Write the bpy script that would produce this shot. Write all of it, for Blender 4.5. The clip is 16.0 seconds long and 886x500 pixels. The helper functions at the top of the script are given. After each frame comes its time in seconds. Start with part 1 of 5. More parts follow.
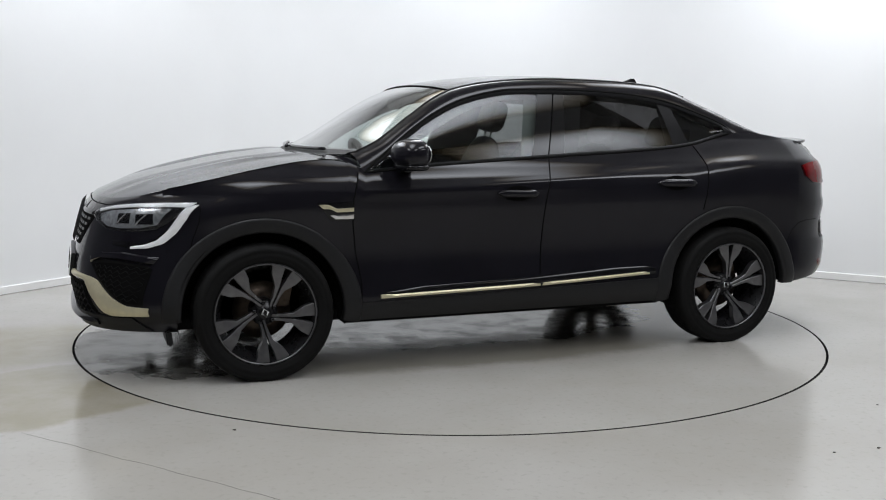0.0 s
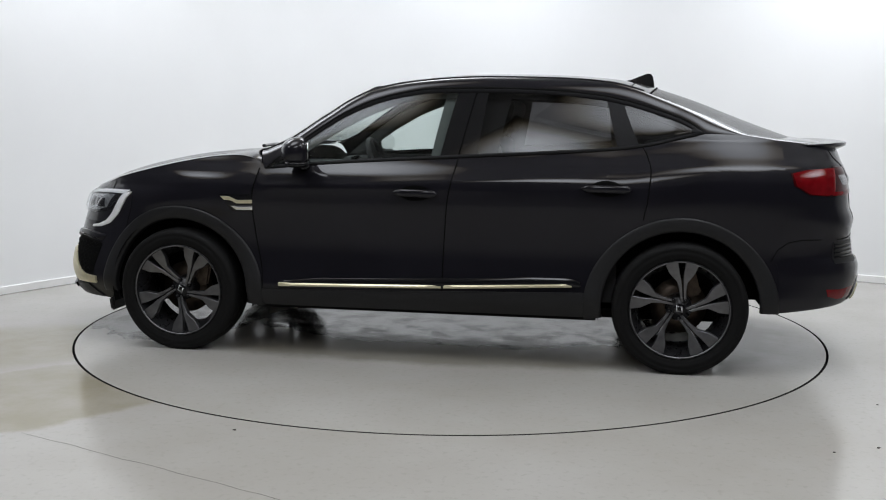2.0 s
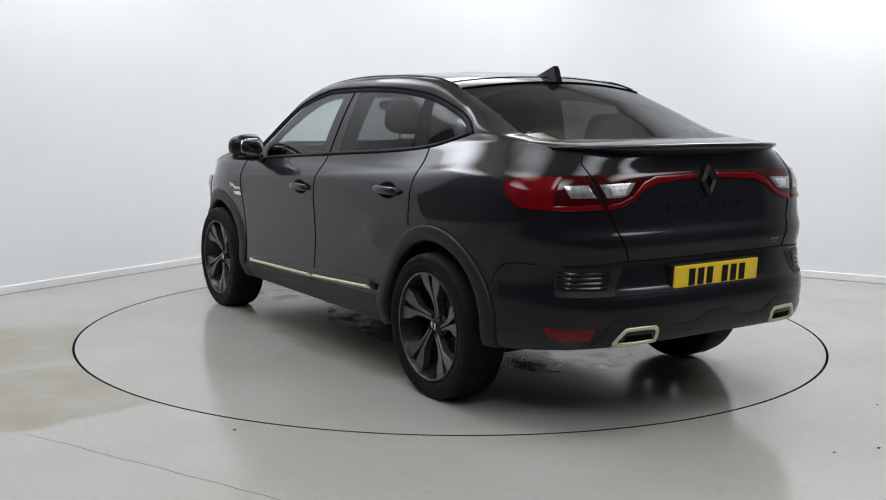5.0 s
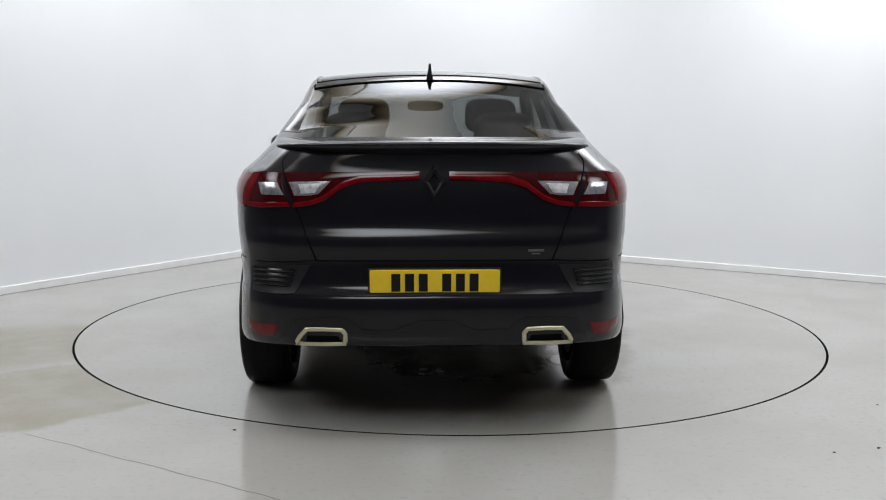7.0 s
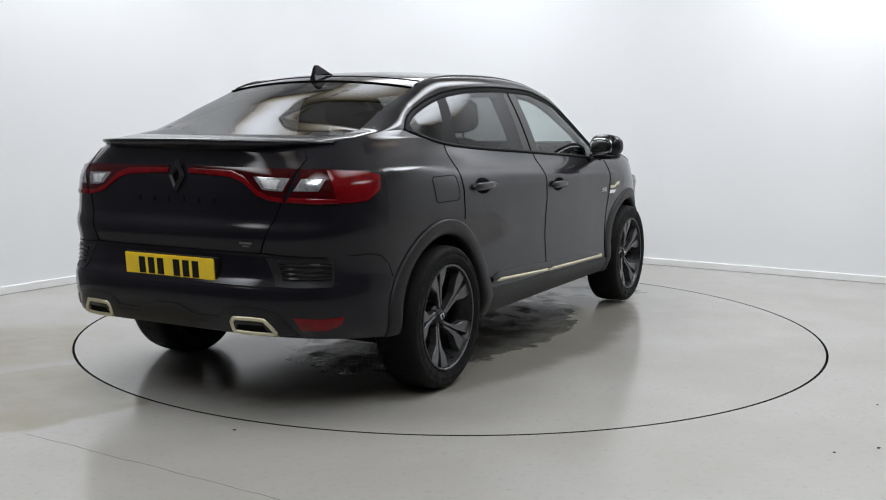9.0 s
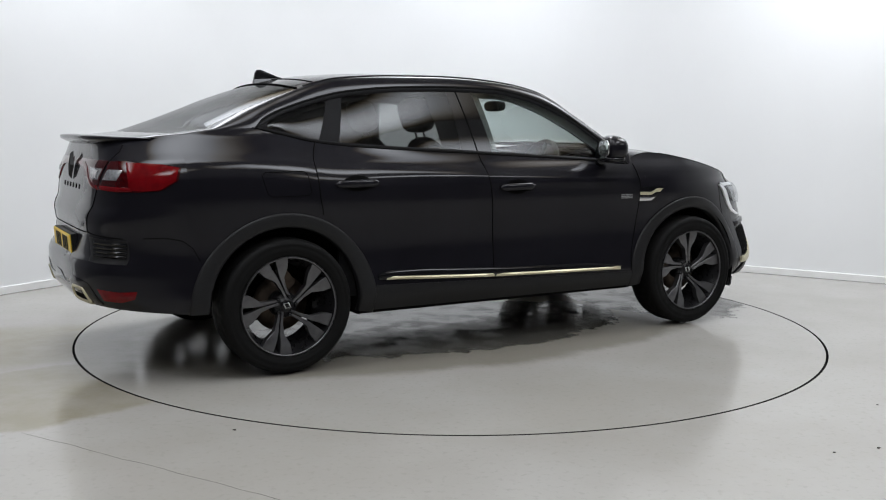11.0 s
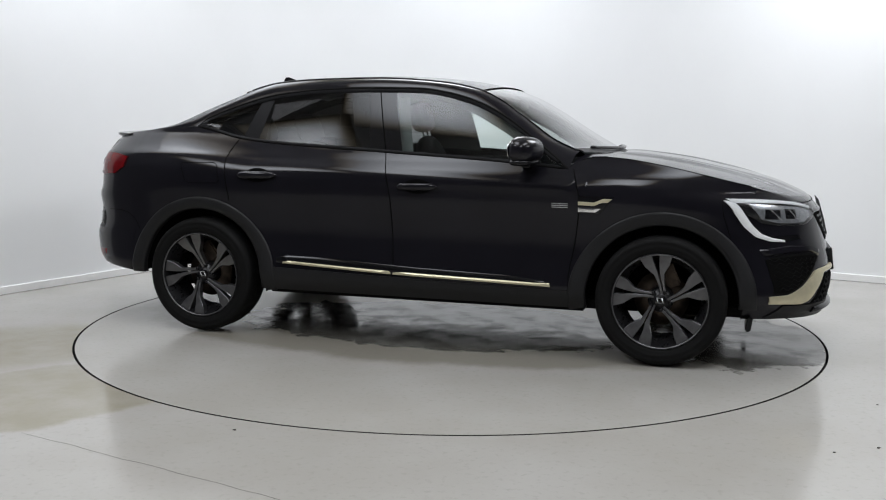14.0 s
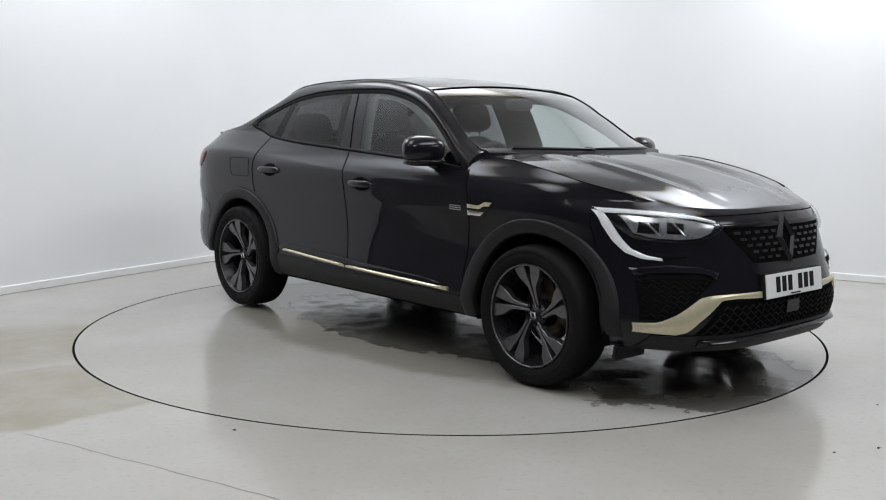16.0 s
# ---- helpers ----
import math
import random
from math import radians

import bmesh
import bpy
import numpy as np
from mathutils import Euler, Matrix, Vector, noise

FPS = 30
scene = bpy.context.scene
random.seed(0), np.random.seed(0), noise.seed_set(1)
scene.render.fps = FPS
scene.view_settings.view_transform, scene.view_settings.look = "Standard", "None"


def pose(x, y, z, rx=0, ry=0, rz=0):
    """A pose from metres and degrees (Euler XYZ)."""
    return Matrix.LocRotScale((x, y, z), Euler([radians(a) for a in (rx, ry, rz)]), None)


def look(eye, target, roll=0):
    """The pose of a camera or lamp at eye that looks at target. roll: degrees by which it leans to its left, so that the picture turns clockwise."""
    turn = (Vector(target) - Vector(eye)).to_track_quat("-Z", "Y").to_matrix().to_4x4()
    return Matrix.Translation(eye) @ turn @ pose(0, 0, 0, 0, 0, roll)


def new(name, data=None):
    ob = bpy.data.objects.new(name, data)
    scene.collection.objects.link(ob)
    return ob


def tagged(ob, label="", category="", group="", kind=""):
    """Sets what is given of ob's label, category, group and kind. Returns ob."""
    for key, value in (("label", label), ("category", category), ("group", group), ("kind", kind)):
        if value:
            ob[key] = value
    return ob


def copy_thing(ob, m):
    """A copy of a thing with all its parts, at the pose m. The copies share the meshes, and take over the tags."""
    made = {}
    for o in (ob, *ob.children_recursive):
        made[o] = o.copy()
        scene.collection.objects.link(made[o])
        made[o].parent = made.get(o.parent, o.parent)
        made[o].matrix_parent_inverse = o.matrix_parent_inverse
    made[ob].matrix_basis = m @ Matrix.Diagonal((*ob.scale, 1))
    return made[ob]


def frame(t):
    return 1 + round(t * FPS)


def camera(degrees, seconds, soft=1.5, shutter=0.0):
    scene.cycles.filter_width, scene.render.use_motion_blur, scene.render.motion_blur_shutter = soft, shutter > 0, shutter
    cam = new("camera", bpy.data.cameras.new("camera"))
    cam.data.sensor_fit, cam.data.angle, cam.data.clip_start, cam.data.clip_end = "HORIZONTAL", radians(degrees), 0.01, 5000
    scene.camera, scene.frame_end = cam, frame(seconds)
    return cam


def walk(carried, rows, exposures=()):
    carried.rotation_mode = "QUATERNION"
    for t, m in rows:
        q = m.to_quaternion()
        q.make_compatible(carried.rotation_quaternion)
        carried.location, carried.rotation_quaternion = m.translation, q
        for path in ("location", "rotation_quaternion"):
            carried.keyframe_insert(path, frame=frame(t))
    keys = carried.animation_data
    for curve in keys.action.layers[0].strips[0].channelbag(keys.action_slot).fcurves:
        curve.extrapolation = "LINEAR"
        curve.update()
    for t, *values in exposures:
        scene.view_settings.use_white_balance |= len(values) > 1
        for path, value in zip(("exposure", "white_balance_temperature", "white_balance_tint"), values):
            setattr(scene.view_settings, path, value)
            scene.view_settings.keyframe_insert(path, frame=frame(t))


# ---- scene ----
cam = camera(48.9, 16.0, soft=1.1)
EYE = (0.0, -6.135, 1.279)
YAW, PITCH, LEAN = radians(-0.432), radians(-7.483), 0.479
AIM = (EYE[0] + math.sin(YAW) * math.cos(PITCH), EYE[1] + math.cos(YAW) * math.cos(PITCH), EYE[2] + math.sin(PITCH))
walk(cam, [(0.0, look(EYE, AIM, LEAN)), (16.0, look(EYE, AIM, LEAN))])

# ---- light ----
world = bpy.data.worlds.new("world")
world.use_nodes = True
world.node_tree.nodes["Background"].inputs[0].default_value = (0.8, 0.9, 1.0, 1)
world.node_tree.nodes["Background"].inputs[1].default_value = 0.05
scene.world = world
scene.view_settings.exposure = 0.0


# (x, y, power) of the diffuse ceiling lights over the bay and over the camera's side
LAMPS = [(-2.6, 1.0, 75), (-0.1, 2.3, 66), (2.8, 0.9, 100), (-1.5, -1.9, 62), (1.7, -2.4, 66), (-4.2, -3.2, 62), (4.7, -3.2, 72), (-0.4, -5.2, 72)]
LAMP_X, LAMP_Y = 1.65, 0.95


# ---- materials ----
def material(name):
    m = bpy.data.materials.new(name)
    m.use_nodes = True
    return m, m.node_tree.nodes, m.node_tree.links, m.node_tree.nodes["Principled BSDF"]


def plain(name, color, rough=0.5, metal=0.0, coat=0.0, vary=0.15, scale=40.0, bump=0.0, spec=0.5):
    """A surface with fine uneven colour, gloss and relief."""
    m, n, l, b = material(name)
    tc = n.new("ShaderNodeTexCoord")
    tex = n.new("ShaderNodeTexNoise")
    tex.inputs["Scale"].default_value, tex.inputs["Detail"].default_value = scale, 5
    l.new(tc.outputs["Object"], tex.inputs["Vector"])
    ramp = n.new("ShaderNodeMapRange")
    ramp.inputs[1].default_value, ramp.inputs[2].default_value = 0.3, 0.7
    ramp.inputs[3].default_value, ramp.inputs[4].default_value = 1 - vary, 1 + vary
    l.new(tex.outputs[0], ramp.inputs[0])
    mul = n.new("ShaderNodeVectorMath")
    mul.operation = "SCALE"
    mul.inputs[0].default_value = color
    l.new(ramp.outputs[0], mul.inputs["Scale"])
    l.new(mul.outputs[0], b.inputs["Base Color"])
    r2 = n.new("ShaderNodeMath")
    r2.operation = "MULTIPLY"
    r2.inputs[1].default_value = rough
    l.new(ramp.outputs[0], r2.inputs[0])
    l.new(r2.outputs[0], b.inputs["Roughness"])
    b.inputs["Metallic"].default_value = metal
    b.inputs["Specular IOR Level"].default_value = spec
    b.inputs["Coat Weight"].default_value = coat
    b.inputs["Coat Roughness"].default_value = 0.015
    b.inputs["Coat IOR"].default_value = 1.40
    if bump:
        bp = n.new("ShaderNodeBump")
        bp.inputs["Strength"].default_value, bp.inputs["Distance"].default_value = bump, 0.002
        l.new(tex.outputs[0], bp.inputs["Height"])
        l.new(bp.outputs[0], b.inputs["Normal"])
    return m


def glass(name, tint, gloss=1.0):
    """Thin pane: tinted see-through with a mirror coat that grows at grazing angles."""
    m, n, l, b = material(name)
    n.remove(b)
    tr = n.new("ShaderNodeBsdfTransparent")
    tr.inputs[0].default_value = (*tint, 1)
    gl = n.new("ShaderNodeBsdfGlossy")
    gl.inputs["Roughness"].default_value = 0.025
    fr = n.new("ShaderNodeLayerWeight")
    fr.inputs[0].default_value = 0.5
    pw = n.new("ShaderNodeMath")
    pw.operation = "POWER"
    pw.inputs[1].default_value = 4.5
    mu = n.new("ShaderNodeMath")
    mu.operation = "MULTIPLY_ADD"
    mu.inputs[1].default_value, mu.inputs[2].default_value = 0.9 * gloss, 0.05 * gloss
    mx = n.new("ShaderNodeMixShader")
    l.new(fr.outputs["Facing"], pw.inputs[0])
    l.new(pw.outputs[0], mu.inputs[0])
    l.new(mu.outputs[0], mx.inputs[0])
    l.new(tr.outputs[0], mx.inputs[1])
    l.new(gl.outputs[0], mx.inputs[2])
    l.new(mx.outputs[0], n["Material Output"].inputs[0])
    return m


def lamp_diffuser(name, power):
    """Frosted ceiling light: bright cool middle that fades to a warm rim."""
    m, n, l, b = material(name)
    n.remove(b)
    tc = n.new("ShaderNodeTexCoord")
    sep = n.new("ShaderNodeSeparateXYZ")
    l.new(tc.outputs["Object"], sep.inputs[0])

    def calc(op, a, c=None):
        k = n.new("ShaderNodeMath")
        k.operation = op
        for i, v in enumerate((a, c)):
            if isinstance(v, (int, float)):
                k.inputs[i].default_value = v
            elif v is not None:
                l.new(v, k.inputs[i])
        return k.outputs[0]
    u = calc("POWER", calc("DIVIDE", calc("ABSOLUTE", sep.outputs[0]), LAMP_X), 2.0)
    v = calc("POWER", calc("DIVIDE", calc("ABSOLUTE", sep.outputs[1]), LAMP_Y), 2.0)
    s = calc("MULTIPLY", calc("MAXIMUM", calc("SUBTRACT", 1.0, u), 0.0), calc("MAXIMUM", calc("SUBTRACT", 1.0, v), 0.0))
    em = n.new("ShaderNodeEmission")
    ramp = n.new("ShaderNodeValToRGB")
    ramp.color_ramp.elements[0].position, ramp.color_ramp.elements[0].color = 0.0, (1.0, 0.80, 0.48, 1)
    ramp.color_ramp.elements[1].position, ramp.color_ramp.elements[1].color = 0.55, (0.91, 0.95, 1.02, 1)
    l.new(s, ramp.inputs[0])
    l.new(ramp.outputs[0], em.inputs[0])
    l.new(calc("MULTIPLY", calc("POWER", s, 1.5), 0.93 * power / (math.pi * 4 * LAMP_X * LAMP_Y * 0.347)), em.inputs[1])
    l.new(em.outputs[0], n["Material Output"].inputs[0])
    return m


def concrete(name, wet):
    """Pale grey sealed concrete with faint mottling; wet: damp pools and painted shade under the car, else tan patches.
    """
    m, n, l, b = material(name)
    tc = n.new("ShaderNodeTexCoord")

    def noise_tex(scale, detail=6, rough=0.6):
        t = n.new("ShaderNodeTexNoise")
        t.inputs["Scale"].default_value, t.inputs["Detail"].default_value, t.inputs["Roughness"].default_value = scale, detail, rough
        l.new(tc.outputs["Object"], t.inputs["Vector"])
        return t

    def maprange(src, a, c, d, e):
        r = n.new("ShaderNodeMapRange")
        r.interpolation_type = "SMOOTHSTEP"
        for i, v in enumerate((a, c, d, e)):
            r.inputs[i + 1].default_value = v
        l.new(src, r.inputs[0])
        return r.outputs[0]

    def math_node(op, a, c):
        k = n.new("ShaderNodeMath")
        k.operation = op
        for i, v in enumerate((a, c)):
            if isinstance(v, (int, float)):
                k.inputs[i].default_value = v
            else:
                l.new(v, k.inputs[i])
        return k.outputs[0]

    def mix(fac, a, c):
        k = n.new("ShaderNodeMix")
        k.data_type = "RGBA"
        l.new(fac, k.inputs[0])
        for i, v in ((6, a), (7, c)):
            if isinstance(v, tuple):
                k.inputs[i].default_value = (*v, 1)
            else:
                l.new(v, k.inputs[i])
        return k.outputs[2]

    def mix_value(fac, a, c):
        k = n.new("ShaderNodeMix")
        for i, v in ((0, fac), (2, a), (3, c)):
            l.new(v, k.inputs[i])
        return k.outputs[0]

    def blob(cx, cy, rx, ry, turn, edge, soft, wobble):
        """A patch of uneven outline: 1 inside, 0 outside."""
        mp = n.new("ShaderNodeMapping")
        mp.vector_type = "TEXTURE"
        mp.inputs[1].default_value, mp.inputs[2].default_value = (cx, cy, 0), (0, 0, radians(turn))
        mp.inputs[3].default_value = (rx, ry, 1)
        l.new(tc.outputs["Object"], mp.inputs[0])
        ln = n.new("ShaderNodeVectorMath")
        ln.operation = "LENGTH"
        l.new(mp.outputs[0], ln.inputs[0])
        d = math_node("ADD", ln.outputs["Value"], math_node("MULTIPLY", math_node("SUBTRACT", noise_tex(edge, 8, 0.65).outputs[0], 0.5), wobble))
        return maprange(d, 1 - soft, 1 + soft, 1.0, 0.0)

    big, fine = noise_tex(0.7, 4), noise_tex(35, 8)
    col = mix(maprange(big.outputs[0], 0.3, 0.7, 0, 1), (0.358, 0.342, 0.313), (0.402, 0.390, 0.366))
    col = mix(math_node("MULTIPLY", maprange(fine.outputs[0], 0.52, 0.72, 0, 1), 0.4), col, (0.28, 0.27, 0.245))
    rough = maprange(big.outputs[0], 0.3, 0.7, 0.13, 0.20)
    if wet:
        # wet pools, darkened further to carry the shade and reflection under the car
        shaded_pools = math_node("MAXIMUM", blob(-0.05, -0.05, 1.30, 0.66, 0, 2.2, 0.02, 0.85), blob(1.75, 0.10, 0.52, 0.72, 0, 3.5, 0.03, 1.0))
        # damp footprint whose brown tone also paints in the car's shade
        wet_shade = blob(0.0, 0.02, 2.1, 1.06, 0, 1.2, 0.07, 0.40)
        col = mix(math_node("MULTIPLY", wet_shade, 0.7), col, (0.185, 0.168, 0.13))
        col = mix(math_node("MULTIPLY", shaded_pools, 0.85), col, (0.075, 0.071, 0.063))
        ripple = maprange(noise_tex(5, 6).outputs[0], 0.35, 0.65, 0.07, 0.26)
        rough = mix_value(shaded_pools, rough, ripple)
    else:
        tan = math_node("MAXIMUM", blob(-1.95, -1.75, 0.80, 0.52, 38, 1.6, 0.07, 0.6), blob(-2.7, -0.85, 1.0, 0.55, 25, 1.3, 0.3, 0.8))
        col = mix(math_node("MULTIPLY", math_node("MULTIPLY", tan, 0.8), maprange(noise_tex(3.0, 6).outputs[0], 0.3, 0.7, 0.55, 1.0)), col, (0.235, 0.208, 0.132))
        rough = math_node("SUBTRACT", rough, math_node("MULTIPLY", tan, 0.04))
    l.new(col, b.inputs["Base Color"])
    l.new(rough, b.inputs["Roughness"])
    bp = n.new("ShaderNodeBump")
    bp.inputs["Strength"].default_value, bp.inputs["Distance"].default_value = 0.12, 0.001
    l.new(fine.outputs[0], bp.inputs["Height"])
    l.new(bp.outputs[0], b.inputs["Normal"])
    return m


M_WALL = plain("white_wall_paint", (0.808, 0.817, 0.820), 0.6, vary=0.015, scale=1.2)
M_SKIRT = plain("white_gloss_paint", (0.82, 0.82, 0.81), 0.3, vary=0.03, scale=6)
M_DARKWALL = plain("dark_grey_cladding", (0.125, 0.126, 0.135), 0.7, vary=0.2, scale=2, spec=0.2)
M_CEIL = plain("white_ceiling_paint", (0.72, 0.72, 0.71), 0.8, vary=0.02, scale=2)
M_FLOOR = concrete("sealed_concrete", False)
M_DISC = concrete("sealed_concrete_wet_shaded", True)
# black that stands for the deep shade on both walls of the turntable gap
M_GAP_SHADE = plain("black_gap_shade", (0.008, 0.008, 0.008), 0.9, spec=0.05)
M_DIRT = plain("dark_dirt", (0.05, 0.045, 0.04), 0.9, spec=0.1)
M_JOINT_SHADE = plain("grey_joint_shade", (0.10, 0.095, 0.085), 0.9, spec=0.1)
M_PAINT = plain("black_car_paint", (0.0068, 0.0064, 0.0092), 0.35, coat=0.85, vary=0.12, scale=3, spec=0.05)
M_CLAD = plain("matt_black_plastic", (0.0105, 0.0105, 0.0112), 0.46, vary=0.2, scale=120, bump=0.15, spec=0.27)
M_GLOSS = plain("gloss_black_plastic", (0.006, 0.006, 0.007), 0.08, vary=0.1, spec=0.32)
M_FRAME = plain("satin_black_trim", (0.008, 0.008, 0.009), 0.5, vary=0.15, scale=60, spec=0.12)
M_RUBBER = plain("tyre_rubber", (0.006, 0.006, 0.006), 0.65, vary=0.25, scale=30, bump=0.2, spec=0.12)
M_SEAM = plain("panel_gap", (0.003, 0.003, 0.003), 0.9, spec=0.05)
M_LINER = plain("wheel_well_liner", (0.008, 0.008, 0.008), 0.9, spec=0.05)
M_ALLOY = plain("dark_machined_alloy", (0.15, 0.15, 0.155), 0.35, metal=0.85, vary=0.15, scale=25)
M_RIM = plain("black_rim_paint", (0.010, 0.010, 0.011), 0.3, vary=0.2, spec=0.3)
M_STEEL = plain("brake_steel", (0.085, 0.066, 0.052), 0.45, metal=0.9, vary=0.3)
M_GOLD = plain("satin_gold_metal", (0.62, 0.57, 0.40), 0.32, metal=0.55, vary=0.05)
M_CHROME = plain("bright_chrome", (0.80, 0.80, 0.80), 0.12, metal=1.0, vary=0.03)
M_WHITE = plain("white_lamp_lens", (0.78, 0.79, 0.80), 0.15, vary=0.05, coat=0.6)
M_LAMPGREY = plain("lamp_reflector", (0.45, 0.46, 0.475), 0.2, metal=0.7, vary=0.3, scale=60)
M_CLEARLAMP = plain("frosted_lamp_lens", (0.50, 0.50, 0.51), 0.2, vary=0.3, scale=45, coat=0.5)
M_RED = plain("red_lamp_lens", (0.125, 0.002, 0.004), 0.08, vary=0.25, scale=18, coat=0.35, spec=0.2)
M_DEEPRED = plain("dark_red_lamp_lens", (0.035, 0.001, 0.002), 0.06, vary=0.2, coat=0.5, spec=0.2)
M_BADGE = plain("satin_black_badge", (0.008, 0.008, 0.009), 0.4, spec=0.3)
M_GRILLE = plain("dark_grille_metal", (0.032, 0.033, 0.036), 0.3, metal=0.6)
M_YELLOW = plain("yellow_plate", (0.86, 0.60, 0.02), 0.4, vary=0.03)
M_PLATE = plain("white_plate", (0.78, 0.79, 0.78), 0.4, vary=0.03)
M_INK = plain("black_ink", (0.012, 0.012, 0.012), 0.6, spec=0.1)
M_SEAT = plain("dark_seat_cloth", (0.030, 0.030, 0.033), 0.8, vary=0.25, scale=60, bump=0.1, spec=0.1)
M_TRIM = plain("dark_cabin_plastic", (0.018, 0.018, 0.019), 0.6, vary=0.2, scale=80, spec=0.2)
M_HEADLINER = plain("grey_headliner", (0.30, 0.30, 0.30), 0.9)
M_LINING = plain("grey_cabin_lining", (0.11, 0.115, 0.115), 0.85, vary=0.1, scale=90, spec=0.15)
M_CLEAR = glass("clear_glass", (0.80, 0.86, 0.84))
M_SCREEN = glass("windscreen_glass", (0.72, 0.78, 0.77), 1.7)
M_TINT = glass("privacy_glass", (0.24, 0.24, 0.245), 0.7)
M_LENS = glass("clear_lens", (0.93, 0.94, 0.95))


# ---- mesh helpers ----
def mesh_object(name, verts, faces, mat, parent=None, label="", smooth=True):
    me = bpy.data.meshes.new(name)
    me.from_pydata([tuple(v) for v in verts], [], faces)
    me.materials.append(mat)
    me.polygons.foreach_set("use_smooth", [smooth] * len(me.polygons))
    me.update()
    ob = new(name, me)
    if parent:
        ob.parent = parent
    if label:
        tagged(ob, label)
    return ob


def from_bm(name, bm, mat, parent=None, label="", smooth=False):
    me = bpy.data.meshes.new(name)
    bm.normal_update()
    bm.to_mesh(me)
    bm.free()
    me.materials.append(mat)
    me.polygons.foreach_set("use_smooth", [smooth] * len(me.polygons))
    ob = new(name, me)
    if parent:
        ob.parent = parent
    if label:
        tagged(ob, label)
    return ob


def grid_faces(rows, cols, flip=False, start=0):
    out = []
    for i in range(rows - 1):
        for j in range(cols - 1):
            a = start + i * cols + j
            q = (a, a + 1, a + cols + 1, a + cols)
            out.append(q[::-1] if flip else q)
    return out


def box_bm(bm, sx, sy, sz, m, bevel=0.0):
    r = bmesh.ops.create_cube(bm, size=1.0, matrix=m @ Matrix.Diagonal((sx, sy, sz, 1)))
    if bevel:
        edges = {e for v in r["verts"] for e in v.link_edges}
        bmesh.ops.bevel(bm, geom=list(edges), offset=bevel, segments=2, affect="EDGES", clamp_overlap=True)


def box(name, sx, sy, sz, m, mat, parent=None, label="", bevel=0.0, smooth=False):
    bm = bmesh.new()
    box_bm(bm, sx, sy, sz, m, bevel)
    return from_bm(name, bm, mat, parent, label, smooth)


def lathe(name, profile, mat, parent=None, label="", steps=64, m=Matrix()):
    """Turns a profile of (radius, y) round the y axis."""
    verts, k = [], len(profile)
    for i in range(steps):
        a = 2 * math.pi * i / steps
        for r, y in profile:
            verts.append(m @ Vector((r * math.cos(a), y, r * math.sin(a))))
    faces = [(i * k + j, i * k + j + 1, (i + 1) % steps * k + j + 1, (i + 1) % steps * k + j) for i in range(steps) for j in range(k - 1)]
    return mesh_object(name, verts, faces, mat, parent, label)


def tube(name, pts, radius, mat, parent=None, label="", sides=6, flat=1.0, closed=False):
    """A round bar along a line of points."""
    pts = [Vector(q) for q in pts]
    verts, n = [], len(pts)
    for i, q in enumerate(pts):
        a, c = (pts[i - 1], pts[(i + 1) % n]) if closed else (pts[max(i - 1, 0)], pts[min(i + 1, n - 1)])
        d = (c - a).normalized()
        u = d.cross(Vector((0, 0, 1)))
        u = (u if u.length > 0.05 else d.cross(Vector((1, 0, 0)))).normalized()
        w = u.cross(d)
        for s in range(sides):
            t = 2 * math.pi * s / sides
            verts.append(q + radius * (u * math.cos(t) + w * math.sin(t) * flat))
    last = n if closed else n - 1
    faces = [(i * sides + s, i * sides + (s + 1) % sides, (i + 1) % n * sides + (s + 1) % sides, (i + 1) % n * sides + s) for i in range(last) for s in range(sides)]
    if not closed:
        faces += [tuple(range(sides))[::-1], tuple(range((n - 1) * sides, n * sides))]
    return mesh_object(name, verts, faces, mat, parent, label)


def smooth_interp(x, xs, ys):
    """Smooth curve through the points (monotone cubic); xs rising."""
    xs, ys = np.asarray(xs, float), np.asarray(ys, float)
    x = np.clip(np.asarray(x, float), xs[0], xs[-1])
    h, d = np.diff(xs), np.diff(ys) / np.diff(xs)
    m = np.empty_like(ys)
    m[0], m[-1] = d[0], d[-1]
    for i in range(1, len(xs) - 1):
        m[i] = 0.0 if d[i - 1] * d[i] <= 0 else 3 * (h[i - 1] + h[i]) / ((2 * h[i] + h[i - 1]) / d[i - 1] + (h[i] + 2 * h[i - 1]) / d[i])
    i = np.clip(np.searchsorted(xs, x) - 1, 0, len(xs) - 2)
    t = (x - xs[i]) / h[i]
    return ys[i] * (1 + 2 * t) * (1 - t) ** 2 + m[i] * h[i] * t * (1 - t) ** 2 + ys[i + 1] * t * t * (3 - 2 * t) + m[i + 1] * h[i] * t * t * (t - 1)


def curve(*pairs):
    xs, ys = zip(*sorted(pairs))
    return lambda x: smooth_interp(x, xs, ys)


# ---- the room ----
RING = 2.258
CORNER, ALONG_L, ALONG_R = Vector((-1.085, 4.445, 0)), Vector((-0.522, -0.853, 0)), Vector((0.864, -0.503, 0))


